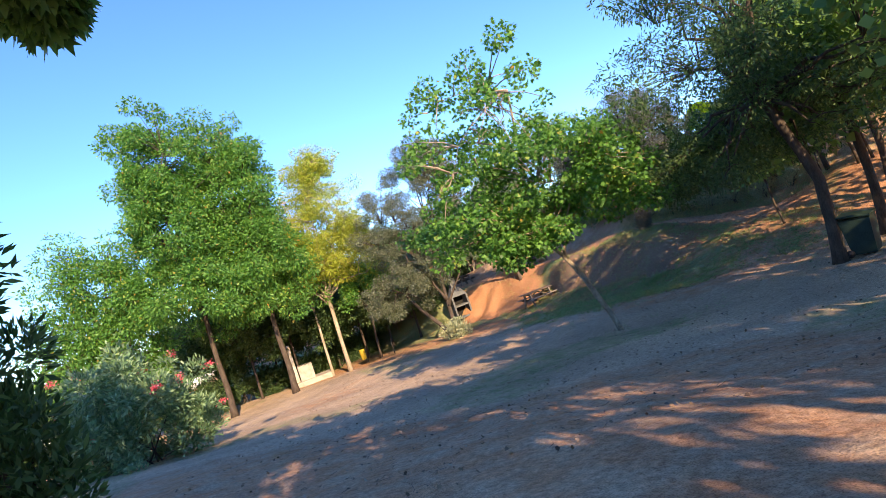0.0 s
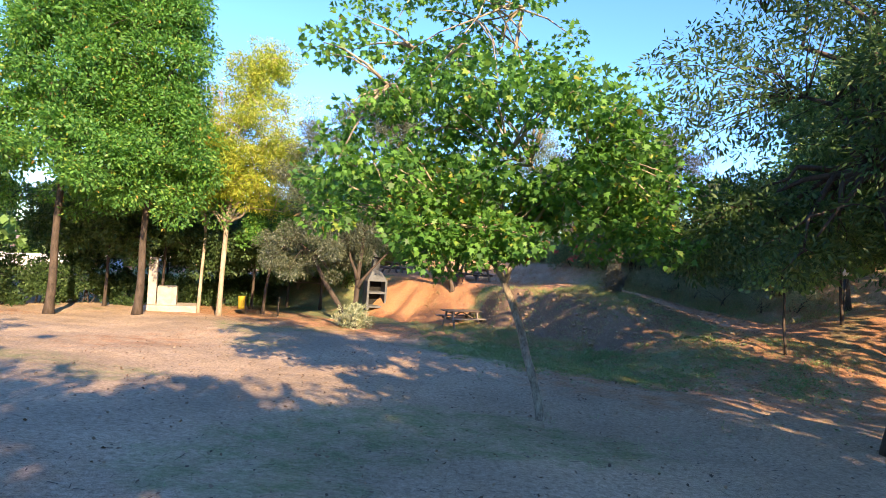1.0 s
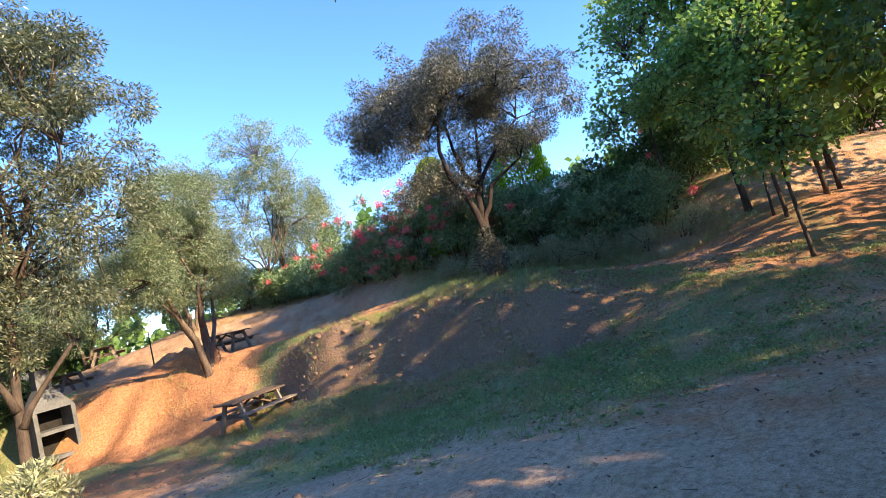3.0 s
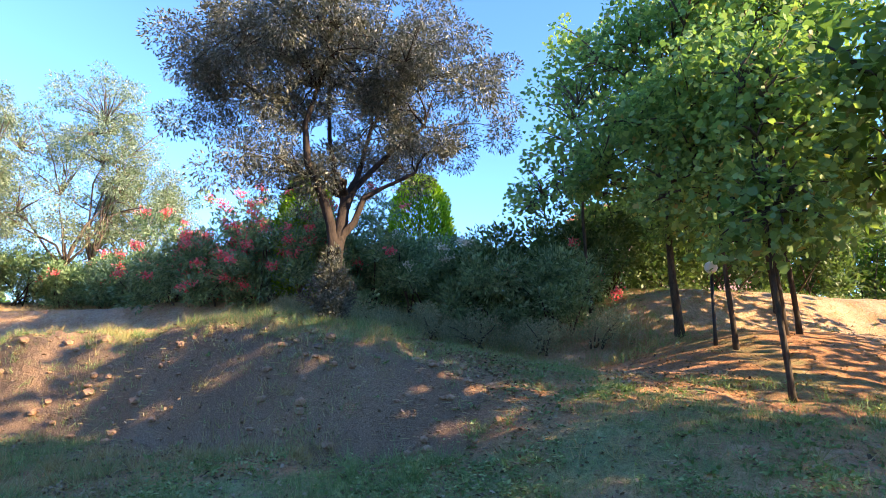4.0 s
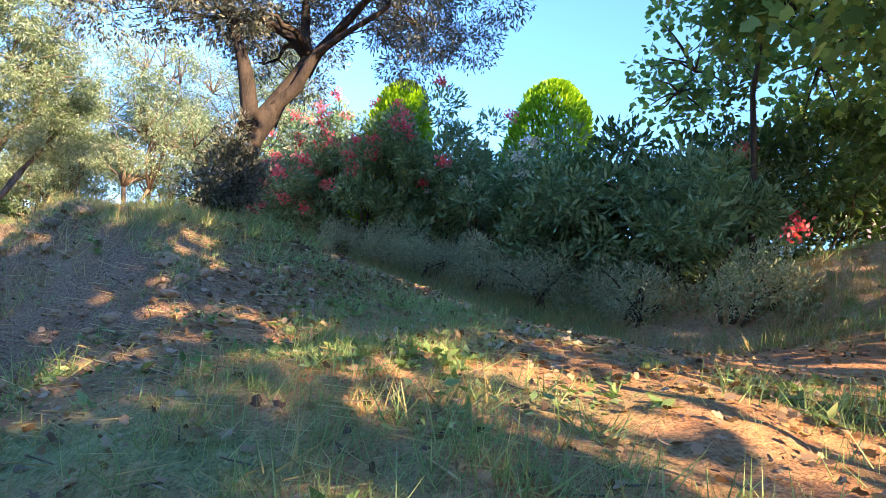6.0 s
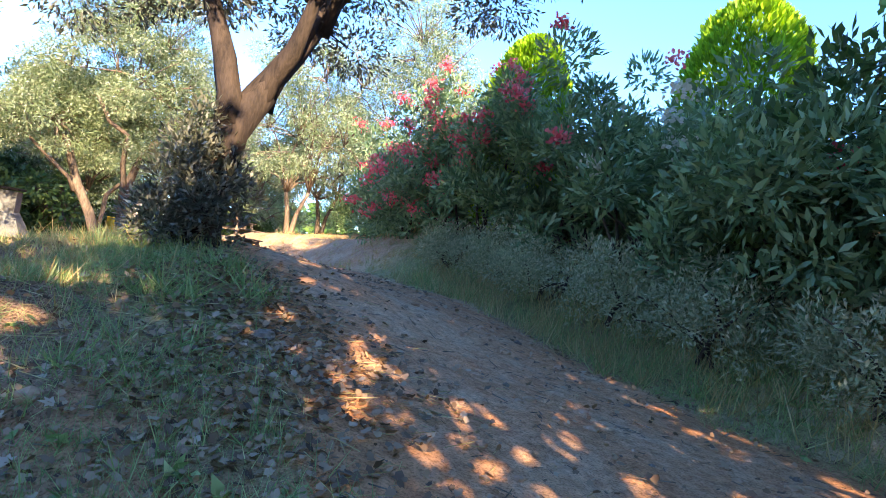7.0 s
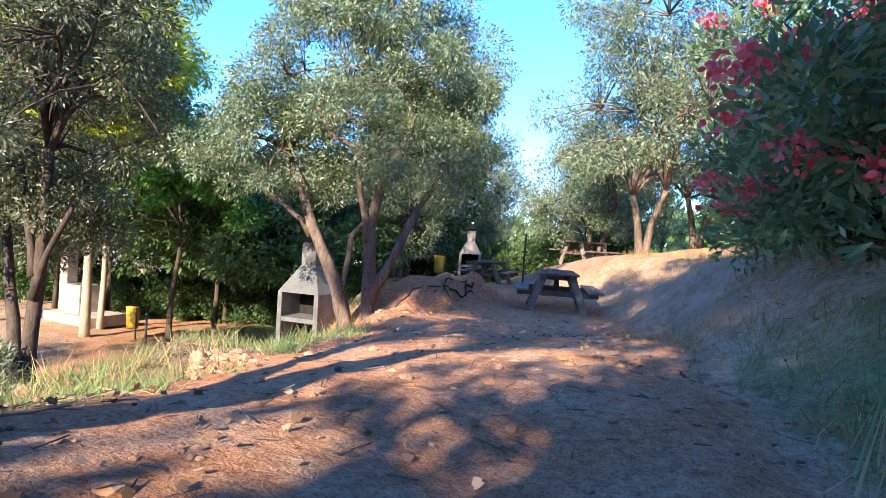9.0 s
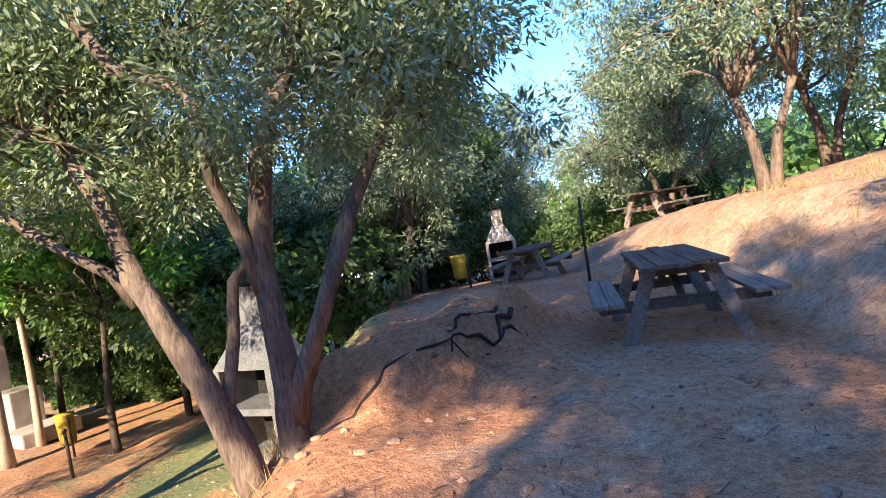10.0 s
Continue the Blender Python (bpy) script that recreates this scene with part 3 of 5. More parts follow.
tree("small_tree", "thin tree with bright green leaves in the shade", "tree",
     [(st(-6.0, 42.0, (0.1, 0, 1.4), (0.3, 0.1, 3.0)), 0.09, 0.06)], [(at(-5.4, 42.0, 4.8), (2.3, 1.7, 1.3))],
     LEAF_PLANE, BARK_DARK, 9000, 0.2, "oval", 50, 0.5)
tree("young_tree", "thin-stemmed young tree in the shade of taller trees", "tree",
     [(st(-9.3, 41.4, (0.05, 0.05, 2.0), (0.15, 0.0, 4.4)), 0.1, 0.07)], [(at(-9.0, 41.8, 7.2), (2.2, 2.0, 2.4))],
     LEAF_PLANE, BARK_PALE, 9000, 0.22, "oval", 56, 0.75, group="young trees by the clearing")
# the lower ones get a darker leaf: shade under the tall trees, put into colour
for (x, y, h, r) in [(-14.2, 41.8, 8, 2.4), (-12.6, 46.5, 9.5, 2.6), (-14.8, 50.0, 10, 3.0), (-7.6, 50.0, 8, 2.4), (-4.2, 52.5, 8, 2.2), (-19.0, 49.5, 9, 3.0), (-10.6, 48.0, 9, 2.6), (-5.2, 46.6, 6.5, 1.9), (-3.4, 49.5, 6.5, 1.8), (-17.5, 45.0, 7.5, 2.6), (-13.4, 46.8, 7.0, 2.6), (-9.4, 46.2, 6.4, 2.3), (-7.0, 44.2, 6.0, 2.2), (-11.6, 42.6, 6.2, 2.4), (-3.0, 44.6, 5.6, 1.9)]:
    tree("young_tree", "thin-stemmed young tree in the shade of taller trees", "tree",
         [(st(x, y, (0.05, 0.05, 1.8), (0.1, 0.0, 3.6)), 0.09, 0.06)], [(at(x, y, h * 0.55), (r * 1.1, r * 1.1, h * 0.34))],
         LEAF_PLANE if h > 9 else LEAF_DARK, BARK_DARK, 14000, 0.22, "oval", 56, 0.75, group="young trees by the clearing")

# right-hand planes and the tall tree beside them
rx0, ry0 = 7.95, 17.1
tree("ash_tree", "tall spreading tree with fine grey-green leaves", "tree",
     [(st(rx0, ry0, (0.06, -0.05, 1.1), (0.1, -0.1, 2.2), (-0.1, 0.1, 3.4), (-0.4, 0.2, 4.6)), 0.17, 0.11)],
     [(at(rx0 - 1.4, ry0 + 0.8, 5.9), (3.0, 2.6, 1.7)), (at(rx0 + 0.6, ry0 - 0.2, 6.8), (3.3, 3.2, 2.4)), (at(rx0 - 0.4, ry0 + 0.2, 8.8), (2.8, 2.8, 1.7)), (at(rx0 - 2.0, ry0 + 1.2, 3.7), (2.2, 1.7, 1.1)), (at(rx0 + 1.8, ry0 - 0.6, 3.9), (2.3, 2.0, 1.3)), (at(rx0 + 0.6, ry0 + 2.4, 4.2), (2.2, 1.8, 1.3))],
     LEAF_DARK, BARK_DARK, 62000, 0.135, "lance", 330, 0.55, twig=0.012, hollow=0.25, low_cut=-0.8)
for (x, y, h, r, nleaf, lf) in [(15.9, 24.5, 9.0, 2.6, 9000, LEAF_LIGHT), (14.7, 25.2, 6.6, 2.0, 5200, LEAF_LIGHT), (16.3, 26.65, 9.0, 3.3, 15000, LEAF_LIGHT),
                                (16.35, 24.3, 7.4, 2.0, 4500, LEAF_LIGHT), (18.9, 25.0, 8.2, 2.2, 5500, LEAF_LIGHT), (16.6, 28.9, 7.4, 1.9, 2400, LEAF_LIGHT), (11.7, 24.0, 5.4, 0.7, 2600, LEAF_LIGHT)]:
    tr = 0.105 if nleaf > 12000 else 0.014 + 0.0058 * h
    tree("plane_tree", "slim plane tree with bare lower trunk in dappled shade", "tree",
         [(st(x, y, (-0.12, 0.04, 0.9), (-0.1, 0.1, 1.7), (-0.34, 0.06, 2.7), (-0.2, 0.1, h * 0.55)), tr, tr * 0.55)],
         [(at(x, y, h * 0.45), (r, r, h * 0.2)), (at(x, y, h * 0.76), (r * 0.8, r * 0.8, h * 0.24))],
         lf, BARK_DARK, int(nleaf * 1.35), 0.12, "lobed", 150, 0.5, group="plane trees beside the bank", low_cut=-0.3)

# trees added mostly out of view, behind and beside the start, to cast shade over the clearing and bank
for (x, y, h, r, nleaf) in [(-3.4, -1.0, 9.5, 3.4, 6500), (2.2, -1.5, 9.2, 3.4, 6600), (5.6, 6.6, 7.6, 2.8, 5400), (9.6, 2.6, 9.5, 3.6, 7600), (6.2, -3.6, 9.6, 3.4, 6600), (13.4, 8.2, 9.0, 3.3, 2600), (9.2, 12.0, 9.5, 3.0, 2200), (14.5, 15.5, 9, 2.4, 1000), (10.6, 18.4, 8.2, 2.8, 2400), (14.2, 21.6, 8.0, 2.4, 2000), (18.9, 18.5, 9, 3.4, 2400), (-9.4, 7.0, 9.0, 3.2, 5000), (-12.0, -4.0, 9, 3.2, 4000), (-1.0, -5.5, 9.2, 3.4, 4600)]:
    tree("plane_tree", "added broad-crowned tree, mostly out of view, that casts shade", "tree",
         [(st(x, y, (0.1, 0.0, 1.8), (0.1, 0.1, 4.0)), 0.15, 0.1)], [(at(x, y, h * 0.5), (r, r, h * 0.25)), (at(x, y, h * 0.75), (r * 0.7, r * 0.7, h * 0.22))],
         LEAF_PLANE_DARK, BARK_DARK, nleaf, 0.30, "broad", 64, 0.75, group="shade trees")


# olives
def side_on(x, y, turn, points):
    """Stem points given as across, up and depth, seen along a heading."""
    c, s_ = math.cos(radians(turn)), math.sin(radians(turn))
    p = on_ground(x, y)
    return [p + Vector((u * c - v * s_, u * s_ + v * c, z)) for u, z, v in points]


ex, ey = 9.57, 31.0
def olive_e(*p):
    return side_on(ex, ey, -48, p)


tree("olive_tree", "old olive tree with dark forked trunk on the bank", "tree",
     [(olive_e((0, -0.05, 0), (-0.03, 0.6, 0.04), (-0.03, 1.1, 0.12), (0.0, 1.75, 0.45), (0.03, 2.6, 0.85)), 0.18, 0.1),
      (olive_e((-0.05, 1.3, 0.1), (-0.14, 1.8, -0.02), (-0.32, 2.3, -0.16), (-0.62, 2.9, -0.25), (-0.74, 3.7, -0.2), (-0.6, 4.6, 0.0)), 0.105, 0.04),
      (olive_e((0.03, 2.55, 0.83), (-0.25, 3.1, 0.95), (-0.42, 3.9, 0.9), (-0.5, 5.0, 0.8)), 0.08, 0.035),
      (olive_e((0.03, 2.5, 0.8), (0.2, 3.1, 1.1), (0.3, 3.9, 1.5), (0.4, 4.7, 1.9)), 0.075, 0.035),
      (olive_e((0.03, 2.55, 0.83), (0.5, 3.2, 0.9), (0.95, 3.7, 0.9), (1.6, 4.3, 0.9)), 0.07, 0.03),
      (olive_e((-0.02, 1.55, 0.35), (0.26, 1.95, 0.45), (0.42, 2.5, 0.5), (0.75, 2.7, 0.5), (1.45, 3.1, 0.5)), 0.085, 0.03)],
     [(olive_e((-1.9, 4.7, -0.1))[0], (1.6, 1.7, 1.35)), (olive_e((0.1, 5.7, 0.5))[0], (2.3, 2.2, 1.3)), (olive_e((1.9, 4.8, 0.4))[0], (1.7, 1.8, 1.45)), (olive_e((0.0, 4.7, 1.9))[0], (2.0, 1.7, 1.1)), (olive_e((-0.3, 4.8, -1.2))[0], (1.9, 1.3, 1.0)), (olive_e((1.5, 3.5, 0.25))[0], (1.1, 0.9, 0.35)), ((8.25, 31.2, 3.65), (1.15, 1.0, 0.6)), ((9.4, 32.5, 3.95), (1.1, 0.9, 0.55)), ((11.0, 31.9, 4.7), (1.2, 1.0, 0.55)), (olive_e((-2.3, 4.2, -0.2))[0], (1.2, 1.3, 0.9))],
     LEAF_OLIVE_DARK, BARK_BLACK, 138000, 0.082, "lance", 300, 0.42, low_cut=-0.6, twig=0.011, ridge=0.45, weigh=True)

dx0, dy0 = 4.4, 39.6
def olive_d(*p):
    return side_on(dx0, dy0, 39, p)


olive_by_path = tree("olive_tree", "olive tree with two pale twisted trunks beside the path", "tree",
     [(olive_d((-0.12, -0.1, 0), (-0.3, 0.5, 0), (-0.5, 1.05, 0), (-0.85, 1.7, 0.1), (-1.05, 2.35, 0.2), (-1.4, 3.0, 0.3)), 0.135, 0.06),
      (olive_d((0.22, -0.1, 0.1), (0.2, 0.45, 0.1), (0.22, 0.9, 0.1), (0.17, 1.7, 0.1), (0.34, 2.5, 0.0), (0.75, 3.3, -0.1), (0.8, 4.0, 0)), 0.14, 0.05),
      (olive_d((0.24, 0.55, 0.1), (0.45, 0.9, 0.0), (0.7, 1.45, 0), (0.95, 2.0, 0.1), (1.3, 2.6, 0.2)), 0.09, 0.045),
      (olive_d((-0.3, 0.45, 0), (-0.2, 1.1, 0.2), (-0.16, 1.55, 0.3), (0.1, 1.85, 0.4)), 0.055, 0.04),
      (olive_d((0.16, 1.6, 0.1), (-0.02, 2.3, -0.1), (-0.05, 3.0, -0.2), (-0.5, 3.2, -0.3), (-0.8, 3.7, -0.3)), 0.065, 0.035),
      (olive_d((-0.85, 1.65, 0.1), (-1.3, 2.0, 0.0), (-1.9, 2.5, 0.0)), 0.05, 0.03)],
     [(olive_d((-1.7, 3.0, 0.2))[0], (1.15, 1.3, 1.25)), (olive_d((1.25, 3.1, 0.3))[0], (1.1, 1.3, 1.25)), (olive_d((-0.1, 4.5, 0.0))[0], (2.0, 1.8, 1.3)), (olive_d((0.0, 5.8, 0.1))[0], (1.5, 1.5, 1.0)), (olive_d((-0.3, 3.4, 1.3))[0], (1.7, 1.0, 1.3)), (olive_d((1.3, 4.4, 0.3))[0], (1.1, 1.3, 1.1))],
     LEAF_OLIVE, BARK_OLIVE, 150000, 0.078, "lance", 290, 0.40, low_cut=-0.8, twig=0.010, ridge=0.55)
olive_foot = olive_d((-0.12, -0.1, 0))[0]
for path_ in ([(-0.5, -0.2), (-0.25, 0.3), (-0.1, 0.8), (0.12, 1.3)], [(-0.05, 2.6), (0.03, 2.1), (-0.06, 1.6), (0.08, 1.1)], [(0.12, 2.7), (0.2, 2.2), (0.14, 1.8), (0.22, 1.4)], [(-0.16, 2.5), (-0.2, 2.0), (-0.1, 1.5), (-0.14, 0.9)], [(0.0, 2.9), (0.1, 2.5), (0.02, 1.9), (0.1, 1.5)]):
    bm = bmesh.new()
    pts = []
    for i in range(13):
        d, l = (float(np.interp(i / 4, range(4), c)) for c in zip(*path_))
        d += 0.03 * math.sin(2.3 * i + 5 * l)
        x, y = 5.25 + 0.9945 * d - 0.105 * l, 39.9 + 0.105 * d + 0.9945 * l
        pts.append(on_ground(x, y, float(relief(np.array(x), np.array(y))) - 0.012) - olive_foot)
    tube(bm, pts, [0.03 - 0.0019 * i for i in range(13)], 7, 0.5)
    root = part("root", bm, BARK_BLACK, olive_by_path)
    root.matrix_parent_inverse = Matrix()
bx, by = -1.0, 36.6
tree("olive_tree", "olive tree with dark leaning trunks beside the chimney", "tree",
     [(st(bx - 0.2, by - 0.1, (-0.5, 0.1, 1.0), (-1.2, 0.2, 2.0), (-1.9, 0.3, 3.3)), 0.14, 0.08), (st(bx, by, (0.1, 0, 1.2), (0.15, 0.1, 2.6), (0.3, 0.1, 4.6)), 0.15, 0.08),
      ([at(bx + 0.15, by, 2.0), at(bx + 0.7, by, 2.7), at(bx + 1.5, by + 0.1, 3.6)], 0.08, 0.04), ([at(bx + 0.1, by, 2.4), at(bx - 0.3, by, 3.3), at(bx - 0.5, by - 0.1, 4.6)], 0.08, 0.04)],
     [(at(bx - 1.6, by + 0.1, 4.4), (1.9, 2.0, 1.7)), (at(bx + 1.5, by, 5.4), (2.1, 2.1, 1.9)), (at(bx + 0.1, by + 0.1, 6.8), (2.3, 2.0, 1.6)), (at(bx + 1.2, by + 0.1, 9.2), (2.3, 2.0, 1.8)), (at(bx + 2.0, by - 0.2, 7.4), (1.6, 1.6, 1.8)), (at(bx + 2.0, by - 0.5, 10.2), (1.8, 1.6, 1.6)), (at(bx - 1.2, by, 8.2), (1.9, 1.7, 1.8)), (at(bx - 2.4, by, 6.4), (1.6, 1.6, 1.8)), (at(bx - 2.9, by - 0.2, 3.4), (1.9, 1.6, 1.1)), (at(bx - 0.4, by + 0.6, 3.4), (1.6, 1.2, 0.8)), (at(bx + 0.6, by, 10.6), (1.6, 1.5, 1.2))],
     LEAF_OLIVE_SHADED, BARK_DARK, 130000, 0.115, "lance", 230, 0.55, low_cut=-0.8)
for (x, y, h, r) in [(6.7, 47.8, 8.2, 2.9), (3.2, 53.6, 6.0, 2.3), (-3.9, 56.8, 7.0, 2.6), (7.3, 51.3, 6.5, 2.8), (10.6, 46.5, 9.5, 2.5), (-0.9, 46.8, 6.3, 2.0), (-3.3, 50.1, 6.3, 2.1), (-7.2, 60.7, 7.6, 3.3), (3.3, 60.7, 7.6, 3.3), (13.2, 48.0, 6.0, 2.4), (-11.0, 66.2, 8.6, 3.7), (-0.6, 63.4, 8.1, 3.3), (8.8, 57.4, 7.0, 3.1), (1.4, 58.5, 7.0, 3.1)]:
    tree("olive_tree", "grey-green olive tree standing along the path", "tree",
         [(st(x, y, (-0.1, 0, 0.8), (-0.3, 0.1, 1.6)), 0.12, 0.07), (st(x + 0.15, y, (0.1, 0, 0.8), (0.4, 0.1, 1.7)), 0.10, 0.06)],
         [(at(x - 0.3, y, h * 0.42), (r, r, h * 0.29)), (at(x + 0.3, y, h * 0.75), (r * 0.8, r * 0.8, h * 0.25))],
         LEAF_OLIVE, BARK_OLIVE, 38000, 0.115, "lance", 150, 0.5, group="olives along the path", low_cut=-0.8)

# ---------------------------------------------------------------- hedge above the path
for (s, wd, r, h, kind, blooms) in [(9.6, 1.6, 1.3, 2.2, 0, 4), (11.4, 1.7, 1.25, 2.4, 1, 5), (13.0, 1.9, 1.3, 2.5, 1, 7), (14.7, 1.9, 1.3, 2.6, 0, 8), (16.2, 1.7, 1.2, 2.6, 0, 26),
                                   (17.6, 1.7, 1.2, 2.7, 0, 44), (19.0, 1.6, 1.15, 2.7, 0, 46), (20.4, 1.9, 1.1, 2.2, 0, 30), (22.2, 3.4, 1.1, 1.9, 0, 8), (23.8, 4.2, 1.1, 1.8, 0, 4), (25.6, 4.9, 1.2, 1.8, 0, 2), (27.6, 5.4, 1.3, 2.0, 0, 1)]:
    w = float(path_edges(s)[1]) + wd
    x, y = (w - s) * 0.70711, (w + s) * 0.70711
    bush("oleander_bush", "oleander bush with long dark leaves and " + ("white" if kind else "red") + " blossoms", "bush", x, y, r, r, h, LEAF_OLEANDER, 9000, 0.15, "lance", 50, 0.38,
         PETAL_WHITE if kind else PETAL_RED, blooms, group="oleander hedge above the path")
bush("oleander_bush", "oleander bush with pale red blossoms at the clearing's edge", "bush", -12.5, 22.4, 2.1, 2.0, 3.6, LEAF_OLEANDER, 22000, 0.2, "lance", 90, 0.5, PETAL_RED, 16)
bush("oleander_bush", "dark oleander bush with long narrow leaves", "bush", -6.75, 8.3, 0.55, 0.6, 3.3, LEAF_DARK, 8000, 0.14, "lance", 44, 0.32)
for (x, y, h, r) in [(13.35, 36.8, 4.0, 0.86), (16.7, 35.0, 4.6, 1.12)]:
    foot = on_ground(x, y)
    thuja = empty("thuja", Matrix.Translation(foot))
    bm = bmesh.new()
    tube(bm, [(0, 0, -0.1), (0, 0, h * 0.5), (0, 0, h * 0.9)], [0.09, 0.06, 0.02], 7)
    part("trunk", bm, BARK_DARK, thuja)
    k = 16000
    ang, zz = rng.uniform(0, 2 * math.pi, k), rng.uniform(0.03, 1, k)
    prof = np.sqrt(np.clip(1 - (np.abs(zz - 0.42) / 0.58) ** 2.4, 0, 1)) * (1 + 0.07 * np.sin(9 * ang + 14 * zz) + 0.05 * np.sin(5 * ang - 22 * zz))
    rad = r * prof * rng.uniform(0.78, 1.0, k)
    pts = np.stack([rad * np.cos(ang), rad * np.sin(ang), zz * h], -1)
    ways = np.stack([np.cos(ang), np.sin(ang), np.full(k, 1.4)], -1) + rng.normal(size=(k, 3)) * 0.35
    lp, n = leaves(pts, ways, 0.13 * rng.uniform(0.7, 1.3, k), "oval", 0.0)
    ob = new("crown", array_mesh("crown", lp, n, LEAF_CYPRESS))
    ob.parent = thuja
    tagged(thuja, "rounded bright green thuja behind the oleanders", "tree", "thujas behind the hedge")


# ---------------------------------------------------------------- furniture
def picnic_table(x, y, yaw, scale=1.0):
    foot = on_ground(x, y)
    t = empty("picnic_table", Matrix.Translation(foot) @ pose(0, 0, 0, 0, 0, yaw))
    L = 1.9
    for k in range(5):
        bm = bmesh.new()
        box(bm, L + rng.uniform(-0.03, 0.03), 0.142, 0.042, pose(0, -0.302 + 0.151 * k, 0.745 + rng.uniform(-0.004, 0.004), 0, rng.uniform(-0.4, 0.4), 0), 0.006)
        part("tabletop_plank", bm, WOOD, t, smooth=False)
    for side in (-1, 1):
        for k in range(2):
            bm = bmesh.new()
            box(bm, L, 0.135, 0.04, pose(0, side * (0.62 + 0.145 * k), 0.44, 0, 0, rng.uniform(-0.5, 0.5)), 0.006)
            part("bench_plank", bm, WOOD_LIGHT, t, smooth=False)
    for end in (-1, 1):
        ex = end * (L / 2 - 0.3)
        for side in (-1, 1):
            bm = bmesh.new()
            a, b = Vector((ex, side * 0.26, 0.72)), Vector((ex, side * 0.56, -0.06))
            m = Matrix.Translation((a + b) / 2) @ (b - a).to_track_quat("Z", "Y").to_matrix().to_4x4()
            box(bm, 0.06, 0.13, (b - a).length, m @ pose(0, 0, 0, 0, 0, 0), 0.008)
            part("leg", bm, WOOD_LIGHT, t, smooth=False)
        bm = bmesh.new()
        box(bm, 0.05, 1.56, 0.11, pose(ex + 0.055, 0, 0.365), 0.006)
        part("bench_beam", bm, WOOD, t, smooth=False)
        bm = bmesh.new()
        box(bm, 0.05, 0.72, 0.09, pose(ex + 0.055, 0, 0.675), 0.006)
        part("top_beam", bm, WOOD, t, smooth=False)
        bm = bmesh.new()
        a, b = Vector((ex, 0, 0.4)), Vector((0, 0, 0.7))
        m = Matrix.Translation((a + b) / 2) @ (b - a).to_track_quat("Z", "Y").to_matrix().to_4x4()
        box(bm, 0.07, 0.05, (b - a).length, m, 0.005)
        part("brace", bm, WOOD, t, smooth=False)
    t.scale = (scale, scale, scale)
    return tagged(t, "weathered wooden picnic table with attached benches", "picnic table", "picnic tables")


picnic_table(6.43, 43.3, 117)
picnic_table(4.3, 36.5, 20, 1.05)
picnic_table(1.6, 48.7, 105)
picnic_table(3.7, 51.6, 75)
picnic_table(-4.0, 47.4, 12)


def barbecue(x, y, yaw, h, dark=False, raised=0.0):
    foot = on_ground(x, y, raised)
    b = empty("barbecue", Matrix.Translation(foot) @ pose(0, 0, 0, 0, 0, yaw))
    k = h / 2.3
    mat = CONCRETE if dark else CONCRETE_PALE
    for side in (-1, 1):
        bm = bmesh.new()
        box(bm, 0.1, 0.7, 1.3, pose(side * 0.42, 0, 0.6), 0.012)
        part("side_wall", bm, mat, b, smooth=False)
    bm = bmesh.new()
    box(bm, 0.74, 0.08, 1.3, pose(0, 0.31, 0.6), 0.01)
    part("back_wall", bm, SOOT, b, smooth=False)
    if raised:
        bm = box(bmesh.new(), 1.15, 1.0, raised + 0.5, pose(0, 0, -(raised + 0.5) / 2), 0.02)
        part("plinth", bm, mat, b, smooth=False)
    for z, nm in ((0.08, "base_slab"), (0.72, "hearth")):
        bm = bmesh.new()
        box(bm, 0.78, 0.62, 0.09, pose(0, -0.03, z), 0.01)
        part(nm, bm, mat, b, smooth=False)
    bm = bmesh.new()
    lo, hi = [], []
    for sx, sy in ((-1, -1), (1, -1), (1, 1), (-1, 1)):
        lo.append(bm.verts.new((sx * 0.47, sy * 0.35, 1.25)))
        hi.append(bm.verts.new((sx * 0.17, 0.12 + sy * 0.17, 1.78)))
    for i in range(4):
        bm.faces.new((lo[i], lo[(i + 1) % 4], hi[(i + 1) % 4], hi[i]))
    bm.faces.new(hi)
    bm.faces.new(list(reversed(lo)))
    part("hood", bm, mat, b, smooth=False)
    bm = bmesh.new()
    box(bm, 0.33, 0.33, 0.5, pose(0, 0.12, 2.0), 0.01)
    part("chimney", bm, mat, b, smooth=False)
    bm = bmesh.new()
    box(bm, 0.42, 0.42, 0.06, pose(0, 0.12, 2.3), 0.01)
    part("chimney_cap", bm, SOOT, b, smooth=False)
    b.scale = (k, k, k)
    return tagged(b, ("grey" if dark else "pale") + " concrete barbecue with chimney and sooty hearth", "barbecue", "barbecues")


barbecue(0.2, 42.2, 15, 2.9, True)
barbecue(0.2, 49.6, 35, 1.9)


# leaves hanging over the start
tree("plane_tree", "plane tree with leafy boughs hanging over the clearing", "tree",
     [(st(-6.6, 3.0, (0.1, 0.1, 2.0), (0.5, 0.6, 3.8), (0.3, 0.3, 7.0)), 0.15, 0.08), ([at(-6.1, 3.6, 3.8), at(-5.4, 5.4, 4.6), at(-4.6, 6.7, 4.15)], 0.05, 0.02)],
     [(at(-4.6, 6.85, 4.2), (0.16, 0.16, 0.12)), (at(-6.2, 3.2, 5.6), (2.2, 2.2, 1.6)), (at(-6.4, 3.0, 9.4), (2.8, 2.6, 2.8))],
     LEAF_PLANE_DARK, BARK_PLANE, 9000, 0.15, "palm", 50, 0.26, flat=0.4)

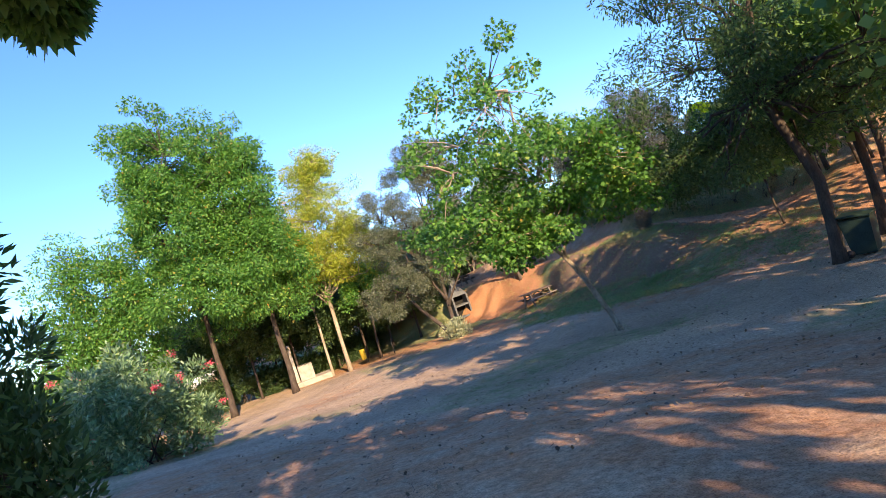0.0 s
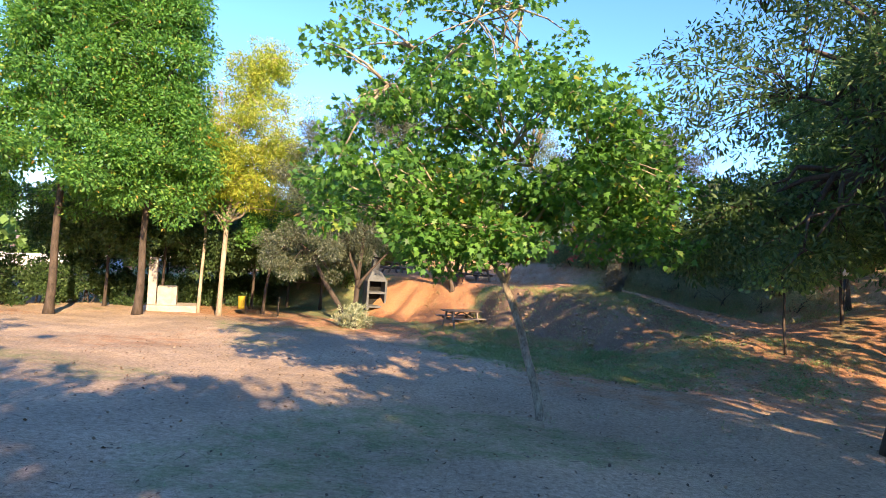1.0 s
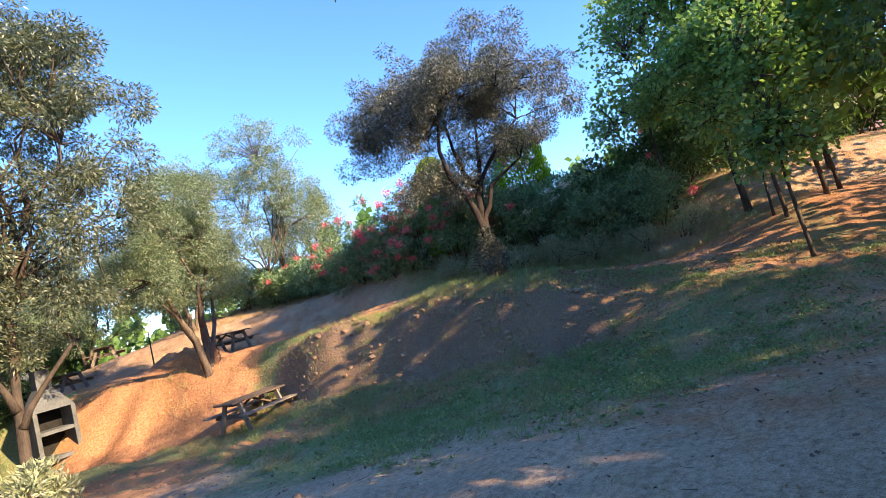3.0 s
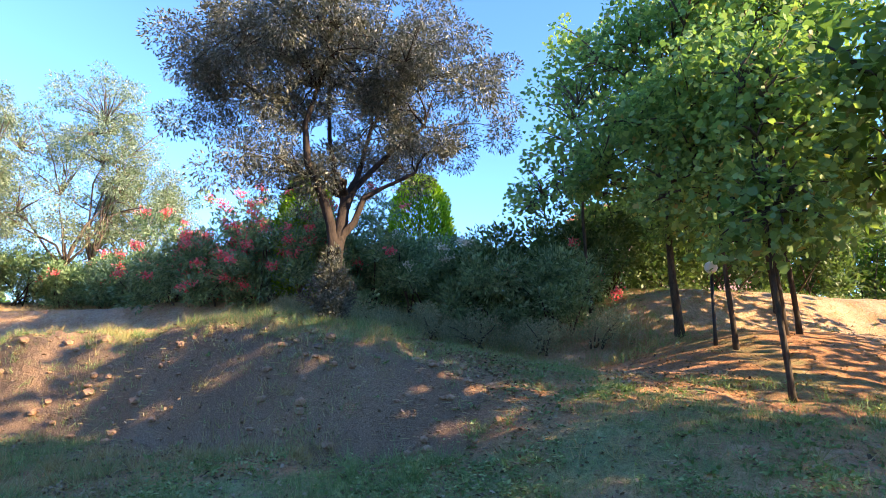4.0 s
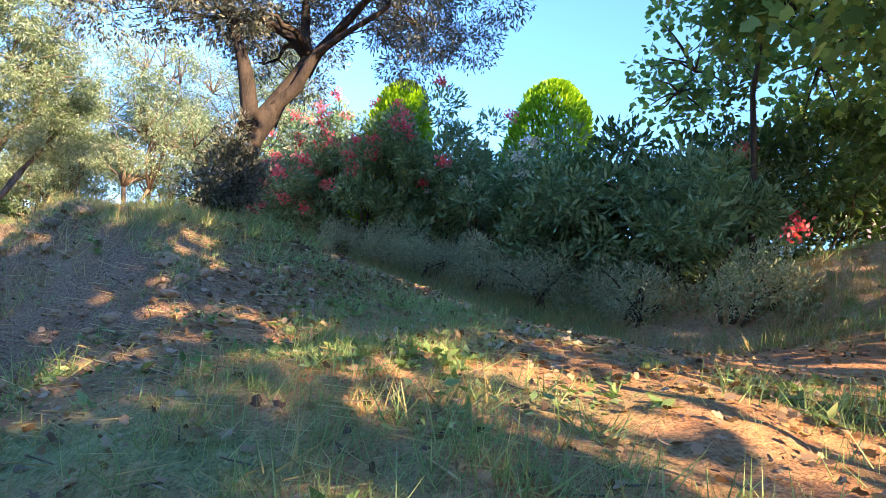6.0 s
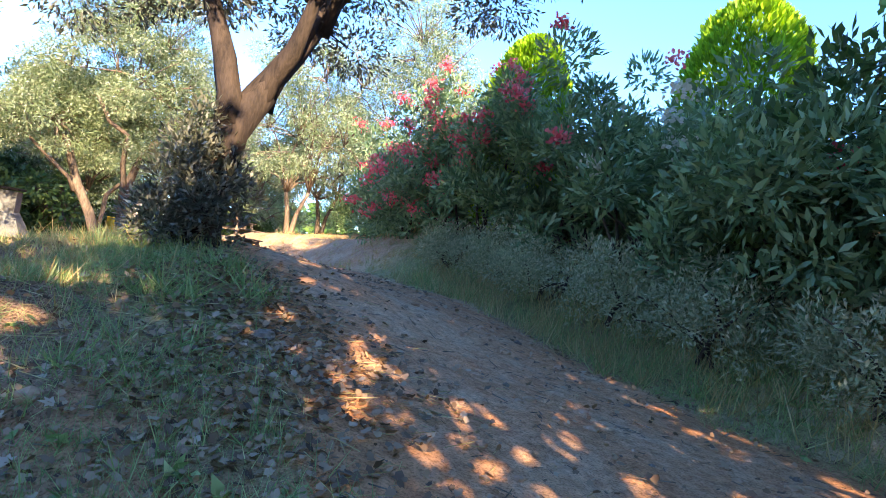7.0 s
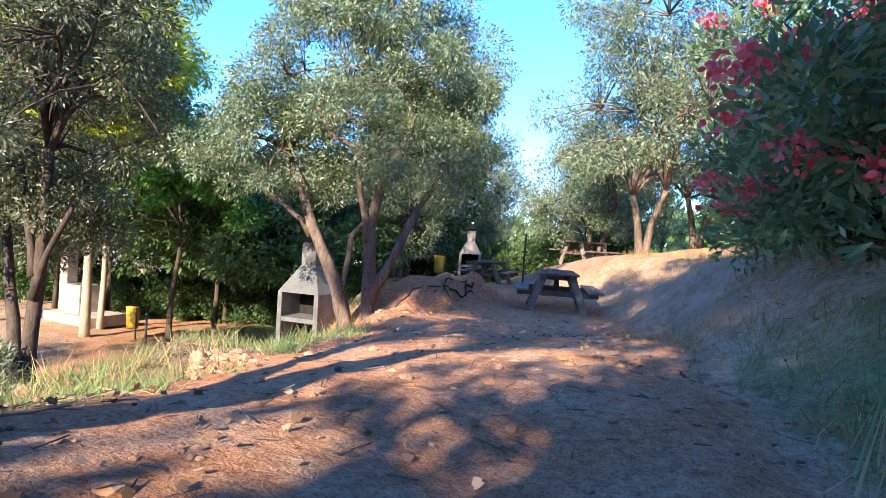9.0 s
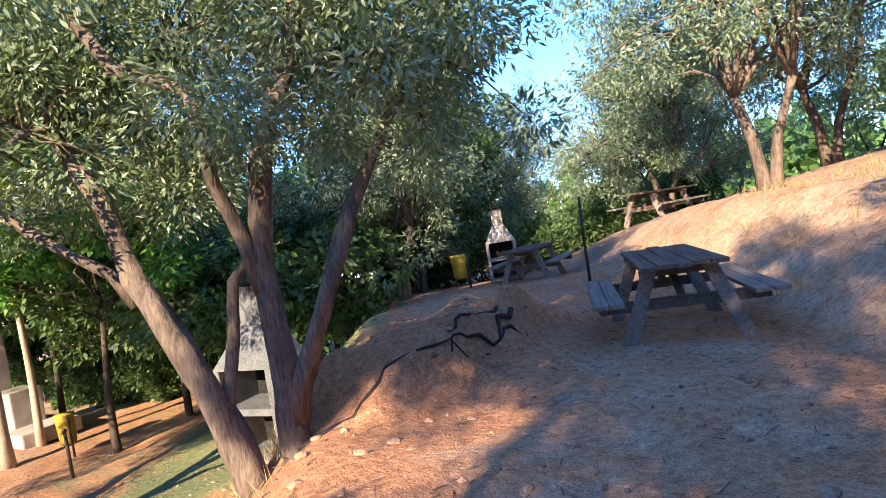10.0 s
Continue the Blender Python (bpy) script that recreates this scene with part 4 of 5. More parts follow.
# scrub and shade hedge
for (s, wd, r, h) in [(8.8, 0.9, 0.8, 0.75), (10.2, 0.9, 0.8, 0.8), (11.6, 0.9, 0.75, 0.75), (12.9, 0.95, 0.7, 0.8), (14.1, 0.95, 0.7, 0.7), (15.3, 1.0, 0.65, 0.6), (16.6, 1.0, 0.55, 0.5), (9.4, 2.6, 1.0, 1.8), (12.2, 3.0, 1.1, 2.2), (14.0, 3.2, 1.1, 2.4), (17.2, 3.2, 1.1, 2.0), (19.4, 3.8, 1.1, 1.8)]:
    w = float(path_edges(s)[1]) + wd
    x, y = (w - s) * 0.70711, (w + s) * 0.70711
    bush("scrub_bush", "dusty grey-green scrub with dry twigs on the verge", "bush", x, y, r, r, h, LEAF_SCRUB if wd < 2 else LEAF_OLEANDER, 7000 if wd < 2 else 5000, 0.06 if wd < 2 else 0.15, "lance", 44, 0.26, group="scrub on the verge")
for (s, wd, r, h) in [(8.6, 4.0, 1.3, 1.8), (10.6, 4.4, 1.3, 1.9), (12.6, 4.5, 1.3, 2.0), (14.6, 4.4, 1.3, 2.0), (16.6, 4.3, 1.3, 2.0), (15.6, 3.0, 1.0, 1.5), (18.4, 3.8, 1.2, 1.8), (20.2, 4.2, 1.2, 1.7), (22.0, 5.2, 1.2, 1.6), (24.0, 6.2, 1.3, 1.7), (26.5, 7.2, 1.4, 1.8), (29.0, 7.6, 1.5, 1.9), (32.0, 7.6, 1.6, 2.0)]:
    w = float(path_edges(s)[1]) + wd
    x, y = (w - s) * 0.70711, (w + s) * 0.70711
    bush("shade_bush", "low dark bush behind the oleander hedge", "bush", x, y, r, r, h, LEAF_OLEANDER, 5200, 0.13, "lance", 46, 0.36, group="bushes behind the hedge")
for (x, y, r, h) in [(16.2, 31.6, 1.5, 2.6), (17.8, 30.4, 1.5, 2.9), (19.4, 29.6, 1.6, 3.0), (21.2, 28.6, 1.6, 3.0), (23.2, 27.0, 1.8, 3.0), (25.2, 25.0, 1.8, 3.0), (27.5, 22.5, 2.2, 3.2), (29.5, 19.0, 2.4, 3.4), (30.5, 15.0, 2.6, 3.4)]:
    bush("shade_bush", "dense dark green bush behind the plane trees", "bush", x, y, r, r, h, LEAF_DARK, 6500, 0.17, "oval", 40, 0.55, group="dark hedge behind the planes")
bush("olive_suckers", "thicket of dark suckers round the olive's foot", "bush", 9.45, 31.0, 0.34, 0.34, 0.95, LEAF_OLIVE_DARK, 8000, 0.075, "lance", 34, 0.22)
bush("low_bush", "low pale green bush at the olive's foot", "bush", -0.9, 35.8, 0.7, 0.6, 0.9, LEAF_SCRUB, 2600, 0.15, "lance", 22, 0.3)

for (x, y, r, h) in [(23.0, 29.8, 1.9, 4.0), (25.5, 28.2, 2.0, 4.2), (28.0, 26.0, 2.1, 4.2), (30.5, 23.5, 2.2, 4.4), (33.0, 20.0, 2.4, 4.4)]:
    bush("tall_bush", "tall bright green bush beyond the plane trees", "bush", x, y, r, r, h, LEAF_PLANE, 5500, 0.24, "oval", 46, 0.6, group="bushes beyond the planes")

# clipped dark hedge beyond the clearing
for k in range(-7, 17):
    x, y = (-24 + 1.65 * k, 38.6 + 0.92 * k) if k < 11 else (-6.2 + 1.7 * (k - 11), 49.6 + 1.5 * (k - 11))
    bush("clipped_hedge", "dark clipped hedge beyond the clearing", "hedge", x, y, 1.4, 1.1, 2.7 if k < 6 else 1.75, LEAF_DARK, 8000, 0.16, "oval", 56, 0.4, group="hedge beyond the clearing")

# far woods all round
k = 70000
ang = rng.uniform(0, 2 * math.pi, k)
knot = np.floor(ang * 26)
dist = 75 + 14 * np.sin(knot * 12.9898) + rng.normal(size=k) * 2.2
hgt = 8.0 + 2.4 * np.sin(knot * 78.233)
zz = rng.uniform(0, 1, k) ** 0.75
fx, fy = 3 + dist * np.cos(ang), 25 + dist * np.sin(ang)
wide = np.sin(np.pi * ((ang * 26) % 1)) ** 0.5
fz = height(fx, fy) - 1.2 + zz * hgt * (0.55 + 0.45 * wide)
lp, n = leaves(np.stack([fx, fy, fz], -1), rng.normal(size=(k, 3)) + np.array([0, 0, 0.4]), rng.uniform(0.55, 1.4, k), "broad", 0.2)
tagged(new("far_woods", array_mesh("far_woods", lp, n, LEAF_PLANE_DARK)), "distant green woods round the park", "woods", kind="stuff")


# ---------------------------------------------------------------- small fixtures
def post_and_block(x, y):
    foot = on_ground(x, y)
    b = empty("water_post", Matrix.Translation(foot) @ pose(0, 0, 0, 0, 0, 12))
    bm = bmesh.new()
    box(bm, 0.42, 0.4, 2.9, pose(-0.55, 0, 1.4), 0.03)
    part("post", bm, CONCRETE_PALE, b, smooth=False)
    bm = bmesh.new()
    box(bm, 0.95, 0.8, 1.15, pose(0.2, 0, 0.75), 0.04)
    part("basin", bm, CONCRETE_PALE, b, smooth=False)
    bm = bmesh.new()
    box(bm, 2.6, 1.5, 0.4, pose(0.4, 0, 0.15), 0.05)
    part("plinth", bm, CONCRETE_PALE, b, smooth=False)
    return tagged(b, "pale concrete water post with basin on a plinth", "water post")


post_and_block(-11.1, 41.4)


def bin_post(x, y, h=0.95):
    foot = on_ground(x, y)
    b = empty("litter_bin", Matrix.Translation(foot))
    bm = bmesh.new()
    tube(bm, [(0.22, 0, -0.1), (0.22, 0, h)], [0.025, 0.025], 8)
    part("post", bm, IRON, b)
    bm = bmesh.new()
    tube(bm, [(0, 0, 0.3), (0, 0, 0.34), (0, 0, h - 0.04), (0, 0, h)], [0.15, 0.17, 0.2, 0.21], 14)
    part("bucket", bm, YELLOW_PAINT, b)
    return tagged(b, "yellow litter bin on a dark post", "litter bin", "litter bins")


bin_post(-7.05, 41.4, 1.0)
bin_post(0.4, 47.5, 0.85)

foot = on_ground(15.14, 25.66)
lamp = empty("globe_lamp", Matrix.Translation(foot))
bm = bmesh.new()
tube(bm, [(0, 0, -0.1), (0, 0, 0.2), (0, 0, 1.45)], [0.05, 0.035, 0.03], 10)
part("pole", bm, IRON, lamp)
bm = bmesh.new()
bmesh.ops.create_uvsphere(bm, u_segments=20, v_segments=12, radius=0.13, matrix=pose(0, 0, 1.57))
part("globe", bm, GLOBE, lamp)
tagged(lamp, "garden lamp with white globe on a dark pole", "lamp")

foot = on_ground(4.3, 45.9)
pole = empty("lamp_pole", Matrix.Translation(foot))
bm = bmesh.new()
tube(bm, [(0, 0, -0.2), (0, 0, 0.9), (0.02, 0, 1.55)], [0.03, 0.027, 0.024], 8)
part("shaft", bm, IRON, pole)
tagged(pole, "thin dark iron pole beside the picnic table", "pole")


def house(x, y, yaw, sx, sy, h, wall, flat):
    foot = on_ground(x, y)
    b = empty("house", Matrix.Translation((x, y, foot.z - 0.5)) @ pose(0, 0, 0, 0, 0, yaw))
    bm = bmesh.new()
    box(bm, sx, sy, h, pose(0, 0, h / 2), 0.05)
    part("wall", bm, wall, b, smooth=False)
    bm = bmesh.new()
    if flat:
        box(bm, sx + 0.4, sy + 0.4, 0.35, pose(0, 0, h + 0.18), 0.03)
    else:
        v = [bm.verts.new(p) for p in ((-sx / 2 - 0.5, -sy / 2 - 0.5, h), (sx / 2 + 0.5, -sy / 2 - 0.5, h), (sx / 2 + 0.5, sy / 2 + 0.5, h), (-sx / 2 - 0.5, sy / 2 + 0.5, h), (-sx / 2 + 1.5, 0, h + sy * 0.28), (sx / 2 - 1.5, 0, h + sy * 0.28))]
        for f in ((0, 1, 5, 4), (1, 2, 5), (2, 3, 4, 5), (3, 0, 4), (3, 2, 1, 0)):
            bm.faces.new([v[i] for i in f])
    part("roof", bm, wall if flat else ROOF_TILE, b, smooth=False)
    for level in range(int(h // 3)):
        for k in range(int(sx // 3)):
            for side in (-1, 1):
                px = -sx / 2 + 1.6 + 3 * k
                bm = box(bmesh.new(), 1.1, 0.12, 1.4, pose(px, side * (sy / 2 + 0.02), 1.6 + 3 * level), 0.01)
                win = part("window", bm, SHUTTER, b, smooth=False)
                bm = box(bmesh.new(), 1.3, 0.22, 0.1, pose(px, side * (sy / 2 + 0.05), 0.85 + 3 * level), 0.01)
                part("sill", bm, wall, win, smooth=False)
    return tagged(b, "distant " + ("flat-roofed white" if flat else "plastered tile-roofed") + " house behind the trees", "house", "houses beyond the park")


house(-53, 57, 20, 14, 12, 21, PLASTER_WHITE, True)
house(40, 34, -60, 12, 9, 6.2, PLASTER_PINK, False)
house(48, 68, -20, 12, 9, 6.5, PLASTER_YELLOW, False)


# pale sunlit road beyond the hedge, laid along the ground
road_bm = bmesh.new()
road_rows = []
for i in range(41):
    row = []
    for j in range(5):
        p = pose(-31, 57, 0, 0, 0, 49) @ Vector((-44 + 2.2 * i, -1 + 1.1 * j, 0))
        row.append(road_bm.verts.new(on_ground(p.x, p.y, 0.12)))
    road_rows.append(row)
for ra, rb in zip(road_rows, road_rows[1:]):
    for j in range(4):
        road_bm.faces.new((ra[j], rb[j], rb[j + 1], ra[j + 1]))
tagged(mesh_object("road", road_bm, CONCRETE_PALE), "pale sunlit concrete road behind the hedge", "road", kind="structure")
# low white wall along the road
garden_wall = empty("garden_wall", Matrix.Translation(on_ground(-36, 62)) @ pose(0, 0, 0, 0, 0, 49))
bm = box(bmesh.new(), 50, 0.3, 1.3, pose(0, 0, 0.5), 0.02)
part("wall", bm, PLASTER_WHITE, garden_wall, smooth=False)
for k in range(11):
    bm = box(bmesh.new(), 0.45, 0.45, 1.5, pose(-24.5 + 4.9 * k, 0, 0.6), 0.02)
    part("pillar", bm, PLASTER_WHITE, garden_wall, smooth=False)
tagged(garden_wall, "low white garden wall seen through the trees", "wall")


def waste_container(x, y, yaw):
    """A tall plastic bin with a sloping lid, two wheels and a handle bar."""
    b = empty("waste_container", Matrix.Translation(on_ground(x, y)) @ pose(0, 0, 0, 0, 0, yaw))
    bm = bmesh.new()
    rings = []
    for z, wx, wy in ((0.05, 0.24, 0.25), (0.10, 0.26, 0.27), (0.95, 0.31, 0.34), (0.99, 0.335, 0.365)):
        rings.append([bm.verts.new((sx * wx, sy * wy, z)) for sx, sy in ((-1, -1), (1, -1), (1, 1), (-1, 1))])
    for lo, hi in zip(rings, rings[1:]):
        for i in range(4):
            bm.faces.new((lo[i], lo[(i + 1) % 4], hi[(i + 1) % 4], hi[i]))
    bm.faces.new(list(reversed(rings[0])))
    bm.faces.new(rings[-1])
    part("body", bm, DARK_PLASTIC, b, smooth=False)
    bm = box(bmesh.new(), 0.68, 0.74, 0.05, pose(0, 0, 1.05, 6, 0, 0), 0.015)
    part("lid", bm, DARK_PLASTIC, b, smooth=False)
    for side in (-1, 1):
        bm = tube(bmesh.new(), [(side * 0.26, 0.3, 0.1), (side * 0.31, 0.3, 0.1)], [0.1, 0.1], 14)
        part("wheel", bm, IRON, b)
    bm = tube(bmesh.new(), [(-0.25, 0.4, 0.98), (0.25, 0.4, 0.98)], [0.014, 0.014], 8)
    part("handle", bm, DARK_PLASTIC, b)
    return tagged(b, "dark green plastic waste container beside a tree trunk", "waste container")


waste_container(8.5, 16.8, 35)

foot = on_ground(-5.0, 40.8)
low_post = empty("low_post", Matrix.Translation(foot))
bm = bmesh.new()
tube(bm, [(0, 0, -0.1), (0, 0, 0.5), (0.01, 0, 0.95)], [0.035, 0.035, 0.03], 9)
part("shaft", bm, IRON, low_post)
bm = bmesh.new()
bmesh.ops.create_uvsphere(bm, u_segments=10, v_segments=6, radius=0.045, matrix=pose(0.01, 0, 0.97))
part("knob", bm, IRON, low_post)
tagged(low_post, "short dark iron post on the lower clearing", "post")


# ---------------------------------------------------------------- grass, litter and stones
def sown(number, x0, x1, y0, y1, density):
    """Random places on the ground, kept by a density from 0 to 1."""
    x, y = rng.uniform(x0, x1, number), rng.uniform(y0, y1, number)
    keep = rng.uniform(0, 1, number) < density(x, y)
    x, y = x[keep], y[keep]
    z = height(x, y) + relief(x, y)
    return np.stack([x, y, z], -1)


def tufts(name, label, spots, per, tall, mat, spread=0.05, lean=0.45):
    k = len(spots) * per
    base = np.repeat(spots, per, 0) + rng.normal(size=(k, 3)) * np.array([spread, spread, 0.0])
    way = rng.normal(size=(k, 3)) * lean
    way[:, 2] = 1.0
    size = np.repeat(rng.uniform(0.5, 1.3, len(spots)), per) * tall * rng.uniform(0.6, 1.2, k)
    pts, n = leaves(base, way, size, "blade", 0.0, 0.35)
    tagged(new(name, array_mesh(name, pts, n, mat)), label, "grass", kind="stuff")


def grassy(x, y):
    turf, duff, red, path, bank, verge, clearing = masks(x, y)
    patch = sstep(-0.15, 0.45, value_noise(x, y, 1.3, 5.0))
    s, w = plan(x, y)
    scarp = scarp_zone(x, y)
    foot_band = sstep(20, 21.5, w) * sstep(25.2, 24.4, w) * sstep(9, 12, s) * sstep(23, 20, s)
    return np.clip(0.75 * foot_band * (0.3 + 0.7 * patch) + bank * (0.12 + 0.88 * patch) * (1 - 0.8 * scarp) + 0.8 * verge * sstep(22, 18, s) + 0.10 * clearing * patch * sstep(6, 9, s), 0, 1) * (1 - 0.97 * path)


def drier(x, y):
    turf, duff, red, path, bank, verge, clearing = masks(x, y)
    patch = sstep(-0.2, 0.8, value_noise(x, y, 0.8, 8.0))
    s, w = plan(x, y)
    return np.clip(0.5 * bank * patch + verge * (0.5 - 0.34 * sstep(18, 21, s)) * sstep(8.5, 11, s), 0, 1) * (1 - path)


def near_bank(x, y):
    s, w = plan(x, y)
    return sstep(5, 8, s) * sstep(24, 20, s) * sstep(18, 21, w) * sstep(33, 31, w)


tufts("green_grass", "low green grass tufts on the bank and verge", sown(64000, 2, 22, 16, 44, lambda x, y: grassy(x, y) * (0.35 + 0.65 * near_bank(x, y))), 9, 0.13, GRASS_GREEN)
tufts("fine_grass", "short fine grass on the near bank", sown(46000, 4, 15, 21, 34, lambda x, y: grassy(x, y) * near_bank(x, y)), 8, 0.07, GRASS_GREEN, 0.04, 0.6)
tufts("green_grass", "taller green weeds on the bank", sown(4200, 2, 18, 16, 40, lambda x, y: grassy(x, y) * near_bank(x, y) * sstep(0.2, 0.9, value_noise(x, y, 1.6, 9.0))), 14, 0.18, GRASS_GREEN, 0.07, 0.45)
tufts("dry_grass", "dry golden grass on the bank and verge", sown(40000, 2, 20, 18, 48, drier), 11, 0.18, GRASS_DRY, 0.07, 0.5)
tufts("dry_grass", "dead grass stalks standing on the verge", sown(3000, 4, 20, 20, 44, lambda x, y: drier(x, y) * 0.5), 5, 0.24, GRASS_DRY, 0.05, 0.3)
tufts("thin_grass", "thin grass on the trodden clearing", sown(9000, -10, 9, 8, 36, lambda x, y: masks(x, y)[6] * sstep(0.1, 0.9, value_noise(x, y, 0.55, 1.0)) * 0.9), 6, 0.06, GRASS_GREEN)

def verge_foot(x, y):
    s, w = plan(x, y)
    right = path_edges(s)[1]
    return sstep(7, 8.5, s) * sstep(18, 15.5, s) * sstep(right - 0.15, right + 0.3, w) * sstep(right + 1.9, right + 1.2, w) * (0.25 + 0.75 * sstep(-0.4, 0.5, value_noise(x, y, 1.2, 17.0)))


tufts("verge_grass", "tall green grass and weeds below the scrub", sown(16000, 8, 20, 20, 40, verge_foot), 10, 0.26, GRASS_GREEN, 0.08, 0.45)
tufts("verge_grass", "dry stalks among the weeds below the scrub", sown(16000, 8, 20, 20, 40, verge_foot), 9, 0.28, GRASS_DRY, 0.06, 0.4)


def left_edge(x, y):
    s, w = plan(x, y)
    left = path_edges(s)[0]
    return sstep(12.5, 14.5, s) * sstep(24, 22, s) * sstep(left - 4.2, left - 2.5, w) * sstep(left + 0.15, left - 0.3, w) * sstep(-0.7, 0.4, value_noise(x, y, 1.4, 3.3))


tufts("edge_grass", "tall green grass along the path's lower edge", sown(34000, 0, 13, 26, 44, left_edge), 10, 0.15, GRASS_GREEN, 0.06, 0.5)
tufts("edge_grass", "dry stalks among the grass at the path's edge", sown(9000, 0, 13, 26, 44, left_edge), 6, 0.2, GRASS_DRY, 0.05, 0.4)


# tussocks, dark at the root and pale at the tip
def tussocky(x, y):
    return masks(x, y)[4] * near_bank(x, y) * (1 - 0.7 * scarp_zone(x, y)) * sstep(-0.1, 0.7, value_noise(x, y, 1.0, 61.0))


tufts("tussocks", "green grass tussocks on the bank", sown(2600, 2, 16, 18, 36, tussocky), 46, 0.24, GRASS_GREEN, 0.06, 0.75)
tufts("tussocks", "straw-coloured tussocks on the bank", sown(2200, 2, 16, 18, 36, lambda x, y: tussocky(x + 3.1, y)), 46, 0.24, GRASS_DRY, 0.06, 0.8)


# broad low weeds
spots = sown(15000, 2, 16, 18, 38, lambda x, y: grassy(x, y) * near_bank(x, y) * sstep(-0.3, 0.5, value_noise(x, y, 2.1, 14.0)))
k = len(spots) * 9
way = rng.normal(size=(k, 3))
way[:, 2] = rng.uniform(0.2, 0.9, k)
lp, n = leaves(np.repeat(spots, 9, 0) + rng.normal(size=(k, 3)) * np.array([0.02, 0.02, 0.0]), way, rng.uniform(0.035, 0.10, k), "oval", 0.4, 0.3)
tagged(new("weeds", array_mesh("weeds", lp, n, GRASS_GREEN)), "broad-leaved low weeds on the bank", "weeds", kind="stuff")


# leafy weed clumps at the bank's foot
def bank_foot(x, y):
    s, w = plan(x, y)
    return sstep(19.6, 20.6, w) * sstep(26.2, 24.6, w) * sstep(6.5, 8.5, s) * sstep(20, 17, s)


spots = sown(3600, 2, 15, 18, 32, lambda x, y: bank_foot(x, y) * (0.12 + 0.88 * sstep(-0.1, 0.5, value_noise(x, y, 1.1, 31.0))))
per = 34
k = len(spots) * per
wide = np.repeat(rng.uniform(0.05, 0.13, len(spots)), per)
off = rng.normal(size=(k, 3)) * wide[:, None] * np.array([1, 1, 0])
off[:, 2] = np.abs(rng.normal(size=k)) * wide * 0.7
way = rng.normal(size=(k, 3))
way[:, 2] = rng.uniform(0.0, 0.9, k)
lp, n = leaves(np.repeat(spots, per, 0) + off, way, rng.uniform(0.03, 0.075, k), "oval", 0.5, 0.25)
tagged(new("weeds", array_mesh("weeds", lp, n, GRASS_GREEN)), "leafy green weed clumps at the bank's foot", "weeds", kind="stuff")
tufts("bank_grass", "tall thin grass among the weeds at the bank's foot", sown(3000, 2, 15, 18, 32, lambda x, y: bank_foot(x, y) * sstep(-0.1, 0.6, value_noise(x, y, 0.9, 37.0))), 12, 0.2, GRASS_GREEN, 0.06, 0.5)
spots = sown(6500, 2, 15, 18, 33, lambda x, y: np.maximum(bank_foot(x, y), 0.7 * masks(x, y)[4] * near_bank(x, y)) * (0.2 + 0.8 * sstep(0.0, 0.6, value_noise(x, y, 1.0, 41.0))))
k = len(spots)
way = rng.normal(size=(k, 3))
way[:, 2] *= 0.4
lp, n = leaves(spots + np.array([0, 0, 0.03]), way, rng.uniform(0.035, 0.075, k), "palm", 0.6, -0.25)
tagged(new("fallen_leaves", array_mesh("fallen_leaves", lp, n, LITTER_PALE)), "large pale dry leaves lying among the weeds", "leaves", kind="stuff")


def litter_heap(x, y):
    return np.exp(-((x - 10.75) ** 2 + (y - 28.75) ** 2) / 0.7) + np.exp(-((x - 10.2) ** 2 + (y - 30.0) ** 2) / 0.4)


# fallen leaves
def litter_density(x, y):
    turf, duff, red, path, bank, verge, clearing = masks(x, y)
    s, w = plan(x, y)
    heap = sstep(-0.4, 0.7, value_noise(x, y, 1.3, 12.0))
    return np.clip((0.7 * bank * (0.25 + 0.75 * heap) + 0.07 * path + 0.5 * verge * heap * sstep(20, 15, s)) * sstep(24, 20, s) + 0.13 * clearing + litter_heap(x, y), 0, 1)


spots = sown(90000, -8, 20, 8, 42, litter_density)
spots = np.concatenate([spots, sown(44000, 4, 15, 21, 34, lambda x, y: litter_density(x, y) * near_bank(x, y)), sown(7000, 9.4, 12.0, 27.4, 31.0, litter_heap)])
k = len(spots)
way = rng.normal(size=(k, 3))
way[:, 2] *= 0.3
lp, n = leaves(spots + np.array([0, 0, 0.022]), way, rng.uniform(0.02, 0.055, k), "lobed", 0.6, -0.3)
tagged(new("fallen_leaves", array_mesh("fallen_leaves", lp, n, LITTER)), "curled brown plane leaves lying on the earth", "leaves", kind="stuff")


def sticks(spots, lengths, thick, mat, name, label):
    k = len(spots)
    ang = rng.uniform(0, 2 * math.pi, k)
    way = np.stack([np.cos(ang), np.sin(ang), rng.normal(size=k) * 0.12], -1)
    side = np.stack([-np.sin(ang), np.cos(ang), np.zeros(k)], -1)
    upw = np.array([0, 0, 1.0])
    ring = [(0.9, -0.5), (-0.9, -0.5), (0.0, 1.0)]
    quads = []
    for i in range(3):
        (a, b), (c, d) = ring[i], ring[(i + 1) % 3]
        r = (thick * rng.uniform(0.6, 1.3, k))[:, None]
        p0 = spots + side * r * a + upw * r * b
        p1 = spots + side * r * c + upw * r * d
        ends = way * lengths[:, None]
        quads.append(np.stack([p0, p1, p1 + ends, p0 + ends], 1))
    q = np.concatenate(quads, 1).reshape(-1, 3)
    tagged(new(name, array_mesh(name, q, 4, mat)), label, "twigs", kind="stuff")


def stick_density(x, y):
    turf, duff, red, path, bank, verge, clearing = masks(x, y)
    return np.clip(0.7 * bank + 0.5 * path + 0.35 * verge + 0.14 * clearing, 0, 1)


